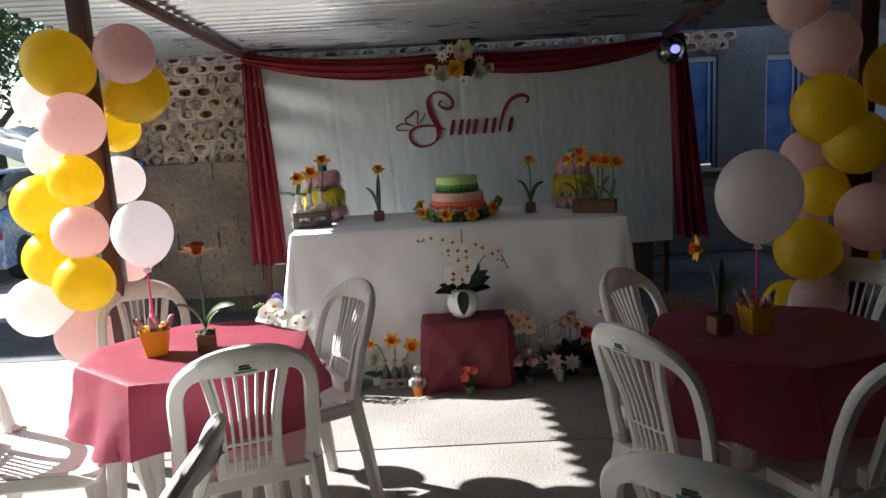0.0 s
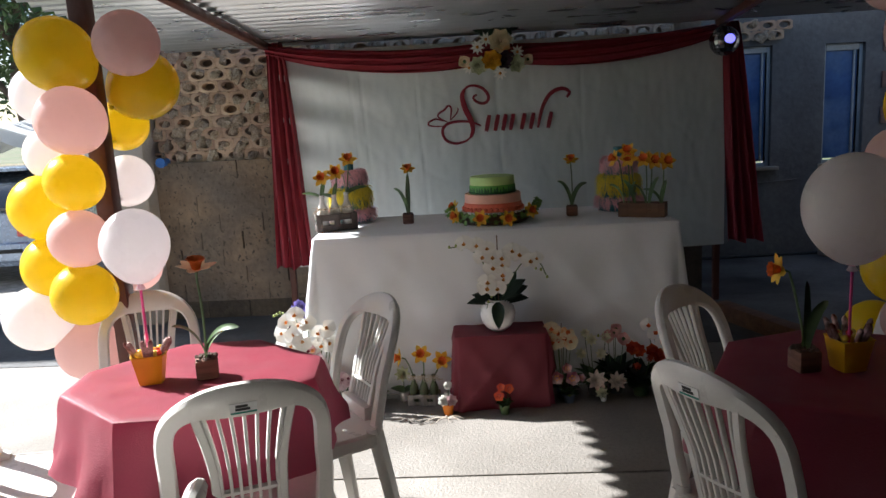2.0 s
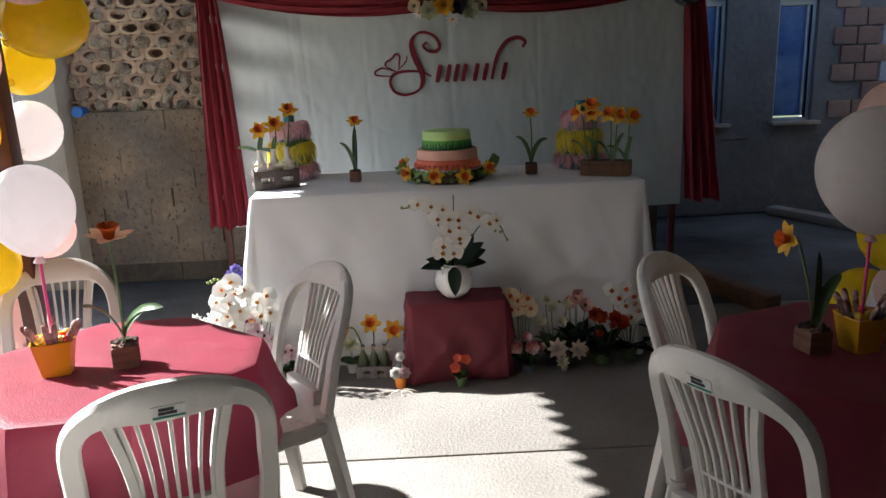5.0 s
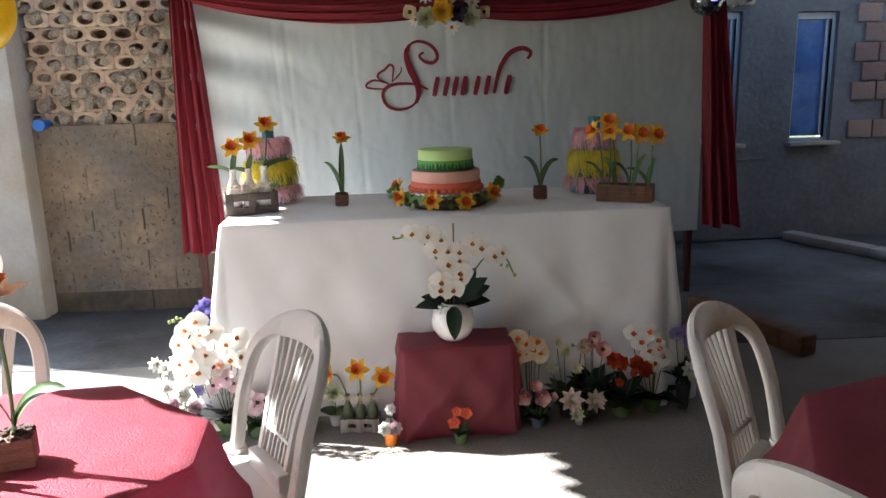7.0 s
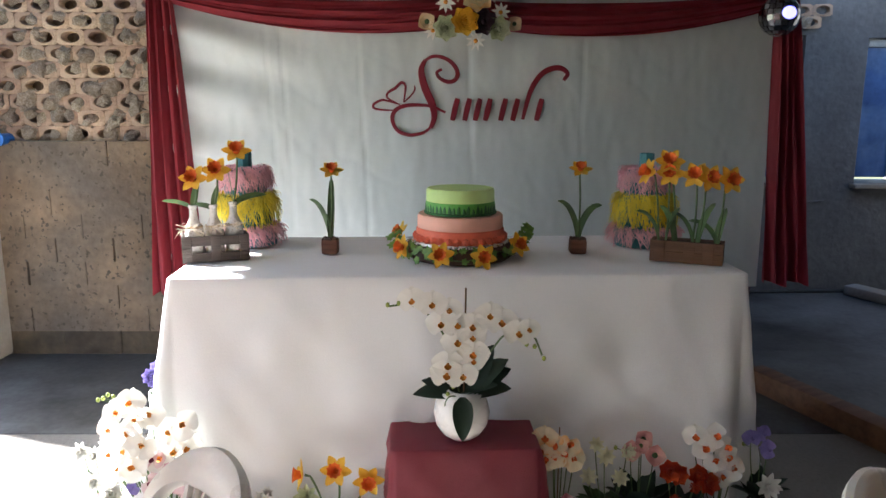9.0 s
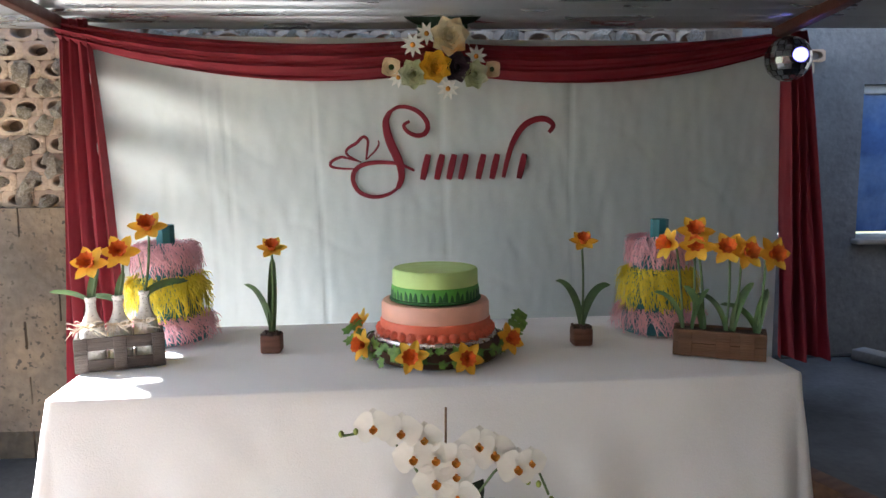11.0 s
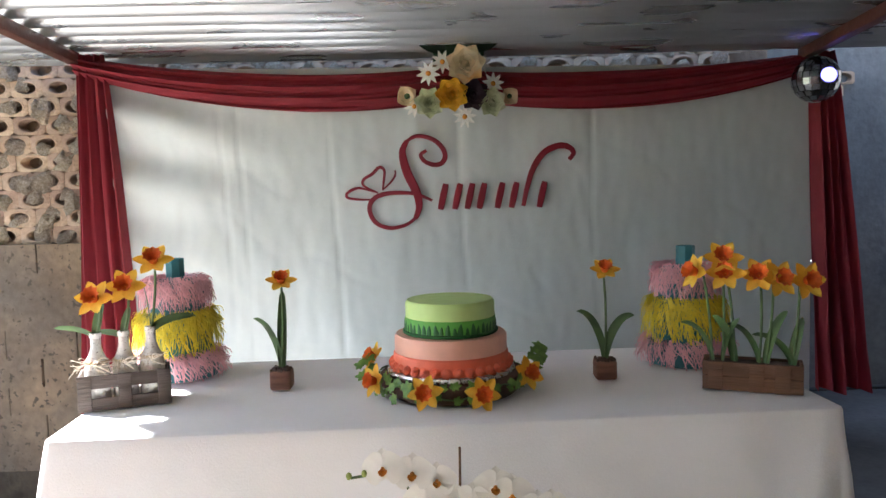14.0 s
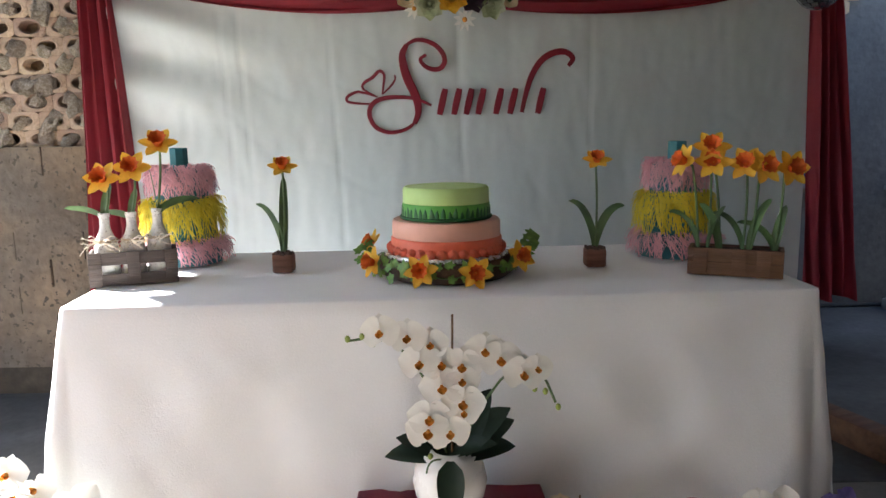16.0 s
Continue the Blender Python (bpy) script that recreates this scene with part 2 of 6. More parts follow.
WHITE_POT = mat("white_glazed_pot", (0.82, 0.80, 0.77), 0.28, vary=0.03, scale=8)
PINK_STICK = mat("pink_plastic_stick", (0.80, 0.06, 0.28), 0.35, vary=0.03)
CELLO = mat("striped_sweet_wrapper", (0.64, 0.42, 0.38), 0.25, vary=0.5, scale=60, tint=(0.2, 0.07, 0.06), spread=0.3)
SWEET_RED = mat("red_sweet", (0.75, 0.06, 0.03), 0.3, vary=0.1)
SWEET_GOLD = mat("golden_sweet", (0.85, 0.6, 0.08), 0.3, vary=0.1)
INK = mat("dark_print", (0.02, 0.02, 0.02), 0.5)
STICKER = mat("white_sticker", (0.8, 0.8, 0.78), 0.45)
STICKER_GREEN = mat("green_print", (0.02, 0.22, 0.16), 0.5)
MIRROR = mat("mirror_tile", (0.36, 0.36, 0.38), 0.2, metal=1.0, vary=0.1, scale=20, piece=0.3)
CAR_PAINT = mat("silver_blue_car_paint", (0.34, 0.42, 0.55), 0.25, metal=0.4, vary=0.04, coat=0.6)
CAR_GLASS = mat("car_glass", (0.02, 0.025, 0.03), 0.06, vary=0.02, coat=1.0)
RUBBER = mat("black_rubber", (0.02, 0.02, 0.02), 0.8)
TAIL_RED = mat("red_lamp_lens", (0.45, 0.012, 0.01), 0.15, vary=0.1, coat=1.0)
AWNING = mat("sun_bleached_awning", (0.62, 0.62, 0.60), 0.8, vary=0.1, scale=2, fine=60, through_light=0.2)
BARK = mat("tree_bark", (0.09, 0.065, 0.045), 0.95, vary=0.3, scale=8, bump=0.9, bump_scale=25)
TREE_LEAF = mat("tree_leaf", (0.045, 0.085, 0.022), 0.5, vary=0.35, scale=2, tint=(0.07, 0.11, 0.03), spread=0.4, through_light=0.15)
FRAME_PAINT = mat("pale_window_frame", (0.45, 0.47, 0.46), 0.5, vary=0.1, scale=12)
BLUE_PANE = mat("blue_tinted_pane", (0.085, 0.16, 0.36), 0.14, vary=0.3, scale=5, fine=30, bump=0.1, bump_scale=14, tint=(0.2, 0.31, 0.5), spread=0.3, coat=0.5)
BLUE_PLASTIC = mat("blue_plastic_pipe", (0.02, 0.12, 0.42), 0.4, vary=0.1)
GARDEN_GREEN = mat("floral_foam_green", (0.03, 0.07, 0.035), 0.8, vary=0.2, scale=30)


# ---- building blocks ----
class Geo:
    """Collects faces for one mesh."""

    def __init__(self):
        self.v, self.f = [], []

    def add(self, verts, faces, m=None):
        b = len(self.v)
        self.v += [tuple(m @ Vector(p)) if m else tuple(p) for p in verts]
        self.f += [tuple(i + b for i in q) for q in faces]
        return self

    def box(self, centre, size, r=0.0, m=None):
        h = [s / 2 for s in size]
        r = min(r, min(h) * 0.9)
        vs, fs = [], []
        if r <= 0:
            vs = [(centre[0] + sx * h[0], centre[1] + sy * h[1], centre[2] + sz * h[2]) for sx in (-1, 1) for sy in (-1, 1) for sz in (-1, 1)]
            fs = [(0, 1, 3, 2), (4, 6, 7, 5), (0, 4, 5, 1), (2, 3, 7, 6), (0, 2, 6, 4), (1, 5, 7, 3)]
            return self.add(vs, fs, m)
        for ax in range(3):
            u, w = (ax + 1) % 3, (ax + 2) % 3
            for sg in (-1, 1):
                b = len(vs)
                for i in range(4):
                    for j in range(4):
                        p = [0, 0, 0]
                        p[ax] = sg * h[ax]
                        p[u] = (-h[u], -h[u] + r, h[u] - r, h[u])[i]
                        p[w] = (-h[w], -h[w] + r, h[w] - r, h[w])[j]
                        q = [max(-h[c] + r, min(h[c] - r, p[c])) for c in range(3)]
                        d = Vector([p[c] - q[c] for c in range(3)])
                        d = d.normalized() * r if d.length > 0 else d
                        vs.append([centre[c] + q[c] + d[c] for c in range(3)])
                for i in range(3):
                    for j in range(3):
                        a = b + i * 4 + j
                        fs.append((a, a + 4, a + 5, a + 1) if sg > 0 else (a, a + 1, a + 5, a + 4))
        return self.add(vs, fs, m)

    def grid(self, fn, nu, nv, wrap=False, m=None):
        vs = [fn(i / nu, j / nv) for i in range(nu + (0 if wrap else 1)) for j in range(nv + 1)]
        fs = []
        for i in range(nu):
            i2 = (i + 1) % nu if wrap else i + 1
            for j in range(nv):
                fs.append((i * (nv + 1) + j, i2 * (nv + 1) + j, i2 * (nv + 1) + j + 1, i * (nv + 1) + j + 1))
        return self.add(vs, fs, m)

    def lathe(self, profile, n=20, centre=(0, 0, 0), m=None, wave=None):
        def at(u, v):
            r, z = profile[round(v * (len(profile) - 1))]
            a = u * 2 * math.pi
            if wave:
                r, z = wave(a, r, z, v)
            return (centre[0] + r * math.cos(a), centre[1] + r * math.sin(a), centre[2] + z)
        return self.grid(at, n, len(profile) - 1, True, m)

    def tube(self, pts, radii, n=8, m=None, caps=True):
        pts = [Vector(p) for p in pts]
        rs = radii if isinstance(radii, (list, tuple)) else [radii] * len(pts)
        vs, fs = [], []
        side = None
        for i, p in enumerate(pts):
            t = (pts[min(i + 1, len(pts) - 1)] - pts[max(i - 1, 0)]).normalized()
            if side is None:
                side = t.orthogonal().normalized()
            side = (side - t * side.dot(t)).normalized()
            up = t.cross(side)
            for j in range(n):
                a = 2 * math.pi * j / n
                vs.append(p + rs[i] * (math.cos(a) * side + math.sin(a) * up))
        for i in range(len(pts) - 1):
            for j in range(n):
                fs.append((i * n + j, i * n + (j + 1) % n, (i + 1) * n + (j + 1) % n, (i + 1) * n + j))
        if caps:
            fs.append(tuple(reversed(range(n))))
            fs.append(tuple(range((len(pts) - 1) * n, len(pts) * n)))
        return self.add(vs, fs, m)

    def band(self, pts, widths, thick, normal, m=None):
        """A flat bar with softened edges along a path; normal: its thin direction."""
        pts = [Vector(p) for p in pts]
        ws = widths if isinstance(widths, (list, tuple)) else [widths] * len(pts)
        nrm = Vector(normal).normalized()
        sect = [(-1, -0.4), (-0.72, -1), (0.72, -1), (1, -0.4), (1, 0.4), (0.72, 1), (-0.72, 1), (-1, 0.4)]
        vs, fs, n = [], [], 8
        for i, p in enumerate(pts):
            t = (pts[min(i + 1, len(pts) - 1)] - pts[max(i - 1, 0)]).normalized()
            s = t.cross(nrm).normalized()
            u = s.cross(t).normalized()
            for a, b in sect:
                vs.append(p + s * a * ws[i] / 2 + u * b * thick / 2)
        for i in range(len(pts) - 1):
            for j in range(n):
                fs.append((i * n + j, i * n + (j + 1) % n, (i + 1) * n + (j + 1) % n, (i + 1) * n + j))
        fs += [tuple(reversed(range(n))), tuple(range((len(pts) - 1) * n, len(pts) * n))]
        return self.add(vs, fs, m)

    def ball(self, c, r, n=12, k=8, m=None):
        rr = r if isinstance(r, (tuple, list)) else (r, r, r)
        return self.grid(lambda u, v: (c[0] + rr[0] * math.sin(math.pi * v) * math.cos(2 * math.pi * u), c[1] + rr[1] * math.sin(math.pi * v) * math.sin(2 * math.pi * u),
                                       c[2] - rr[2] * math.cos(math.pi * v)), n, k, True, m)

    def disc(self, c, r, n=20, m=None):
        return self.add([(c[0] + r * math.cos(2 * math.pi * i / n), c[1] + r * math.sin(2 * math.pi * i / n), c[2]) for i in range(n)], [tuple(range(n))], m)

    def petal(self, length, width, cup=0.2, curl=0.2, tip=1.0, base=0.25, m=None, nu=6, nv=4, ruffle=0.0):
        """A petal or leaf along +x, its face up. cup bends it across, curl lifts (minus: drops) its tip."""
        def at(u, v):
            s = u ** 0.9
            w = width / 2 * (base * (1 - s) ** 2 + math.sin(math.pi * min(1, s ** tip)) ** 0.7)
            w = max(w, 0.0008)
            y = (v * 2 - 1) * w
            return (length * s * (1 - 0.25 * abs(curl) * s * s), y, length * curl * s * s + cup * (2 * v - 1) ** 2 * w + ruffle * math.sin(9 * u + 5 * v) * (2 * v - 1) ** 2 * width)
        return self.grid(at, nu, nv, False, m)

    def mesh(self, material, smooth=True):
        me = bpy.data.meshes.new("m")
        me.from_pydata(self.v, [], self.f)
        me.materials.append(material)
        if len(self.v) < 4000:
            bm = bmesh.new()
            bm.from_mesh(me)
            bmesh.ops.remove_doubles(bm, verts=bm.verts, dist=1e-5)
            bm.to_mesh(me)
            bm.free()
        me.shade_smooth() if smooth else me.shade_flat()
        if smooth:
            me.set_sharp_from_angle(angle=radians(42))
        return me


def thing(name, label, category, m=None, group="", kind=""):
    ob = new(name)
    if m is not None:
        ob.matrix_world = m
    return tagged(ob, label, category, group, kind)


def part(name, geo, material, parent, label="", m=None, smooth=True):
    me = geo if isinstance(geo, bpy.types.Mesh) else geo.mesh(material, smooth)
    ob = new(name, me)
    ob.parent = parent
    if m is not None:
        ob.matrix_local = m
    return tagged(ob, label)


def solid(name, geo, material, label="", category="", kind="", group="", m=None, smooth=True):
    ob = new(name, geo if isinstance(geo, bpy.types.Mesh) else geo.mesh(material, smooth))
    if m is not None:
        ob.matrix_world = m
    return tagged(ob, label, category, group, kind)


def aim(p, way, spin=0.0, size=1.0):
    """A pose at p whose z axis points along way."""
    return Matrix.Translation(p) @ Vector(way).to_track_quat("Z", "Y").to_matrix().to_4x4() @ pose(0, 0, 0, 0, 0, spin) @ Matrix.Scale(size, 4)


def arc_pts(a, b, lift, n=8):
    """Points from a to b, bowed by the vector lift."""
    a, b, lift = Vector(a), Vector(b), Vector(lift)
    return [a.lerp(b, i / n) + lift * 4 * (i / n) * (1 - i / n) for i in range(n + 1)]


# ---- ground ----
def ground_height(x, y):
    """Level under the shelter; the yard beside it falls away."""
    a = max(0.0, min(1.0, (-2.6 - x) / 1.4)) * max(0.0, min(1.0, (y - 5.2) / 2.6))
    return -0.46 * a * a * (3 - 2 * a)


def line(lo, hi, step, far):
    return [-far, -far / 4, *np.arange(lo, hi + step / 2, step), far / 4, far]


def ground_sheet():
    xs, ys = line(-14, 8, 0.5, 900), line(-6, 16, 0.5, 900)
    g = Geo()
    g.v = [(x, y, ground_height(x, y) - 0.012) for x in xs for y in ys]
    n = len(ys)
    g.f = [(i * n + j, (i + 1) * n + j, (i + 1) * n + j + 1, i * n + j + 1) for i in range(len(xs) - 1) for j in range(n - 1)]
    return g


solid("ground", ground_sheet(), EARTH, "bare earth yard with sparse grass", "ground", "structure")
yard = Geo().grid(lambda u, v: (-11 + 8.4 * u, 4.9 + 9 * v, ground_height(-11 + 8.4 * u, 4.9 + 9 * v) - 0.004), 34, 36)
solid("gravel_yard", yard, GRAVEL, "pale loose gravel beside the shelter", "ground", "structure")
slab = Geo()
for k, (y0, y1) in enumerate(((-4.0, -0.97), (-0.96, 1.03), (1.04, 3.06), (3.07, 4.56))):
    slab.box((-1.1, (y0 + y1) / 2, -0.05), (7.2, y1 - y0, 0.1), 0.004)
solid("floor", slab, CONCRETE, "rough cast concrete floor with a straight joint", "floor", "structure")
# Shade at the wall is put into this strip's darker colour.
solid("floor_wall_foot", Geo().box((-1.1, 5.085, -0.05), (7.2, 1.03, 0.1), 0.004), SCREED_AND_SHADE, "cement floor along the old wall, its shade put into a darker colour", "floor", "structure")
solid("floor_side", Geo().box((5.4, 1.5, -0.052), (5.8, 11.0, 0.1)), SCREED_AND_SHADE, "dark smooth cement floor beside the building", "floor", "structure")
solid("floor_back", Geo().box((0.6, 6.3, -0.053), (3.8, 1.4, 0.1)), SCREED_AND_SHADE, "dark smooth cement floor behind the backdrop", "floor", "structure")
kerb = Geo()
for k in range(4):
    kerb.box((0, -0.36 - 0.72 * k, 0.035), (0.13, 0.71, 0.07), 0.012)
solid("kerb", kerb, PILLAR, "low cement kerb along the side floor", "kerb", "structure", m=pose(2.95, 6.85, 0, 0, 0, 25))

# ---- old block wall on the yard side ----
WALL_Y = 5.54
# The core's dark colour paints the shade inside open joints.
wall = solid("wall_block", Geo().box((-0.33, WALL_Y + 0.12, 0.56), (3.78, 0.14, 1.12)), HOLLOW_SHADE,
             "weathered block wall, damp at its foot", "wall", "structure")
lattice_wall = solid("wall_lattice", Geo().box((-0.33, WALL_Y + 0.145, 1.86), (3.78, 0.06, 1.48)), LATTICE, "crumbling clay tile lattice bedded in pale mortar lumps", "wall", "structure")
solid("pillar", Geo().box((-2.36, WALL_Y + 0.02, 1.35), (0.27, 0.34, 2.7), 0.02), PILLAR, "limewashed square wall pillar stained at its foot", "pillar", "structure")
solid("water_pipe_stub", Geo().tube([(-2.15, WALL_Y + 0.05, 1.13), (-2.15, WALL_Y - 0.05, 1.13)], [0.028, 0.028], 12).tube([(-2.15, WALL_Y - 0.05, 1.13), (-2.15, WALL_Y - 0.07, 1.13)], [0.034, 0.034], 12),
      BLUE_PLASTIC, "blue plastic pipe stub in the block wall", "pipe")

# ---- rendered building behind ----
FAR_Y = 6.95
WINDOWS = [(2.24, 2.53, 0.77, 1.78), (2.96, 3.29, 0.77, 1.765), (3.85, 4.75, 0.77, 1.755)]
g = Geo()
edges = [1.4]
for x0, x1, z0, z1 in WINDOWS:
    edges += [x0, x1]
    g.box(((x0 + x1) / 2, FAR_Y + 0.1, z0 / 2), (x1 - x0, 0.2, z0))
    g.box(((x0 + x1) / 2, FAR_Y + 0.1, (z1 + 3.2) / 2), (x1 - x0, 0.2, 3.2 - z1))
edges.append(9.0)
for a, b in zip(edges[::2], edges[1::2]):
    g.box(((a + b) / 2, FAR_Y + 0.1, 1.6), (b - a, 0.2, 3.2))
building_wall = solid("wall_building", g, RENDER_GREY, "patchy grey rendered building wall with peeling plaster", "wall", "structure")
solid("wall_return", Geo().box((1.48, 6.36, 1.3), (0.15, 1.18, 2.6)), RENDER_GREY, "grey rendered return wall", "wall", "structure")
for k, (x0, x1, z0, z1) in enumerate(WINDOWS):
    w = thing("window_%d" % (k + 1), "narrow pale-framed window with a blue tinted pane" if k < 2 else "wide pale-framed window with blue panes", "window", pose((x0 + x1) / 2, FAR_Y + 0.07, z0), kind="structure")
    W, H, t = x1 - x0, z1 - z0, 0.028
    fr = Geo()
    for c, s in (((-W / 2 + t / 2, 0, H / 2), (t, 0.05, H)), ((W / 2 - t / 2, 0, H / 2), (t, 0.05, H)), ((0, 0, t / 2), (W - 2 * t, 0.05, t)), ((0, 0, H - t), (W - 2 * t, 0.05, 2 * t))):
        fr.box(c, s, 0.004)
    part("window_frame", fr, FRAME_PAINT, w)
    cols = 1 if k < 2 else 2
    for c in range(cols):
        pw = (W - 2 * t) / cols
        part("pane", Geo().box((-W / 2 + t + pw * (c + 0.5), 0.005, H / 2), (pw - 0.012, 0.006, H - 3 * t)), BLUE_PANE, w)
    part("shutter_rail", Geo().box((W / 2 - 2.3 * t, -0.012, H / 2), (0.016, 0.02, H - 3 * t), 0.003), FRAME_PAINT, w)
    part("window_sill", Geo().box((0.01, -0.09, -0.012), (W + 0.08, 0.12, 0.03), 0.006), PILLAR, w)
solid("wall_cable", Geo().tube([(2.0, FAR_Y - 0.012, 0.62), (2.4, FAR_Y - 0.012, 0.63), (2.75, FAR_Y - 0.012, 0.65)], 0.006, 6), RENDER_GREY, "thin painted conduit along the building wall", "conduit")
hose = arc_pts((1.2, 6.7, 0.012), (3.05, 6.88, 0.012), (0, 0.05, 0), 14)
solid("floor_hose", Geo().tube(hose, 0.012, 8), DARK_POT, "dark hose lying along the wall foot", "hose")
solid("timber_baulk", Geo().box((0, 0, 0.05), (0.10, 0.78, 0.10), 0.008), WOOD_BROWN, "rough brown timber baulk lying on the floor", "timber", m=pose(1.66, 4.72, 0, 0, 0, 20))

# added unseen walls that close the place, cut sky light and cast shade
solid("wall_side", Geo().box((4.9, 1.8, 1.4), (0.2, 10.4, 2.8)), RENDER_GREY, "unseen grey rendered wall added to darken the building side", "wall", "structure")
# Invented and out of view: throws shade on the floor behind.
solid("wall_yard", Geo().box((-4.35, 5.95, 1.15), (0.15, 0.9, 3.2)), PILLAR, "unseen plain limewashed wall added to shade the floor by the yard", "wall", "structure")
# Added out of view to hold back light from the open yard.
solid("wall_near", Geo().box((-2.4, -0.9, 1.4), (0.2, 5.2, 2.8)), RENDER_GREY, "unseen grey rendered wall added to hold back light from the yard side", "wall", "structure")
solid("wall_rear", Geo().box((1.4, -3.6, 1.4), (7.2, 0.2, 2.8)), RENDER_GREY, "unseen grey rendered wall added to close off light from the rear", "wall", "structure")

# Tall wall added only for its long shadow, never in view.
solid("wall_neighbour", Geo().box((-7.5, 7.0, 2.3), (3.8, 0.2, 5.6)), PILLAR, "unseen tall limewashed wall added for its shadow on the floor", "wall", "structure")

# ---- shelter: corrugated roof on steel ----
def roof_z(y):
    return 1.875 + 0.06 * (5.4 - y)


# Roof carried on unseen to the side and rear, keeping sky light out.
ROOF_L, ROOF_R, ROOF_F, ROOF_B = -2.0, 4.8, -3.5, 5.44
waves = round((ROOF_B - ROOF_F) / 0.105)
roof = Geo().grid(lambda u, v: (ROOF_L + (ROOF_R - ROOF_L) * v, ROOF_F + (ROOF_B - ROOF_F) * u,
                                roof_z(ROOF_F + (ROOF_B - ROOF_F) * u) + 0.024 * math.sin(2 * math.pi * waves * u) + 0.004 * math.sin(7 * v + 3 * u)), waves * 8, 8)
roof_ob = solid("ceiling_roof", roof, ZINC, "galvanised corrugated sheet roof seen from below", "roof", "structure")
thick = roof_ob.modifiers.new("thick", "SOLIDIFY")
thick.thickness = 0.003

shelter = thing("shelter_frame", "oxide-red steel frame of posts and beams carrying the sheet roof", "shelter")


def square_bar(a, b, w):
    a, b = Vector(a), Vector(b)
    g = Geo()
    return g.box((0, 0, 0), (w, w, (b - a).length), w * 0.12, m=aim((a + b) / 2, b - a))


POST_L, POST_R = (-1.255, 2.99), (1.46, 2.72)
for name, a, b, w in (("post", (*POST_L, 0), (POST_L[0] - 0.02, POST_L[1], 1.935), 0.065), ("post", (*POST_R, 0), (POST_R[0], POST_R[1], 1.98), 0.065),
                      ("beam", (-1.27, 5.2, 1.835), (-1.285, 2.95, 1.955), 0.045), ("beam", (-1.285, 2.95, 1.955), (-1.5, -2.1, 2.25), 0.045),
                      ("beam", (1.60, 5.42, 1.83), (1.47, 2.6, 1.99), 0.045), ("beam", (1.47, 2.6, 1.99), (1.4, -2.1, 2.26), 0.045),
                      ("post", (-1.5, -2.0, 0), (-1.5, -2.0, 2.24), 0.065), ("post", (1.4, -2.0, 0), (1.4, -2.0, 2.24), 0.065)):
    part(name, square_bar(a, b, w), RUST_STEEL, shelter)

# ---- backdrop ----
BD = pose(0.19, 5.36, 0, 0, 0, 4.0)          # its own x runs along the cloth, y away from the camera
BW = 1.44
frame_ob = thing("backdrop_stand", "dark red steel stand holding the cloth backdrop", "stand", BD)
for x in (-BW + 0.0, BW):
    part("leg", Geo().box((x, 0.035, 0.91), (0.04, 0.04, 1.82), 0.004), RUST_STEEL, frame_ob)
part("top_rail", Geo().box((0, 0.035, 1.765), (2 * BW + 0.04, 0.036, 0.036), 0.004), RUST_STEEL, frame_ob)


def cloth_at(u, v):
    x = -BW + (2 * BW + 0.035) * u
    bottom = 0.40 - 0.01 * math.sin(9 * u)
    z = bottom + (1.80 - bottom) * v
    pull = math.exp(-((u - 0.02) / 0.09) ** 2) * 0.02 * math.sin(34 * v + 9 * u) + 0.012 * math.sin(3.2 * math.pi * u) * (1 - v)
    crease = 0.010 * noise.noise((x * 2.2, z * 1.1, 3)) + 0.005 * noise.noise((x * 8, z * 3.0, 1)) + 0.003 * noise.noise((x * 24, z * 9, 5))
    crease += sum(0.004 * math.exp(-((x - c - 0.02 * math.sin(3 * z + c)) / 0.007) ** 2) for c in (-0.95, -0.88, -0.52, 0.0, 0.55))
    crease += 0.0025 * max(0.0, 1 - 6 * abs(noise.noise((x * 4 + z * 3, z * 2.5 - x, 8)))) * (1 - 0.6 * v)
    diag = 0.018 * math.sin(24 * (x * 0.3 + z)) * math.exp(-((u - 0.10) / 0.13) ** 2 - ((v - 0.85) / 0.2) ** 2)
    return (x, -0.004 + pull + crease + diag, z)


solid("backdrop_cloth", Geo().grid(cloth_at, 260, 120), BACK_CLOTH, "pale grey sheeting backdrop, lightly creased, tied on its stand", "backdrop cloth", m=BD)


def swag(x0, x1, z0, z1, dip, deep0, deep1, belly):
    """A gathered length hanging between two points."""
    def at(u, v):
        x = x0 + (x1 - x0) * u
        bend = 4 * u * (1 - u)
        top = z0 + (z1 - z0) * u - dip * bend
        full = deep0 + (deep1 - deep0) * u + belly * bend
        ridge = 0.012 * math.sin(2 * math.pi * (v * 3.2 + 0.5 * math.sin(3 * u))) + 0.006 * math.sin(2 * math.pi * (v * 7 + u * 2))
        return (x, -0.05 - 0.035 * math.sin(math.pi * v) + ridge, top - full * v)
    return Geo().grid(at, 48, 30)


drape = thing("backdrop_swag", "maroon voile swag gathered along the top of the backdrop", "drape", BD)
part("swag", swag(-BW - 0.03, 0.02, 1.848, 1.80, 0.052, 0.07, 0.13, 0.04), DRAPE, drape)
part("swag", swag(0.0, BW + 0.02, 1.78, 1.838, 0.034, 0.115, 0.07, 0.055), DRAPE, drape)


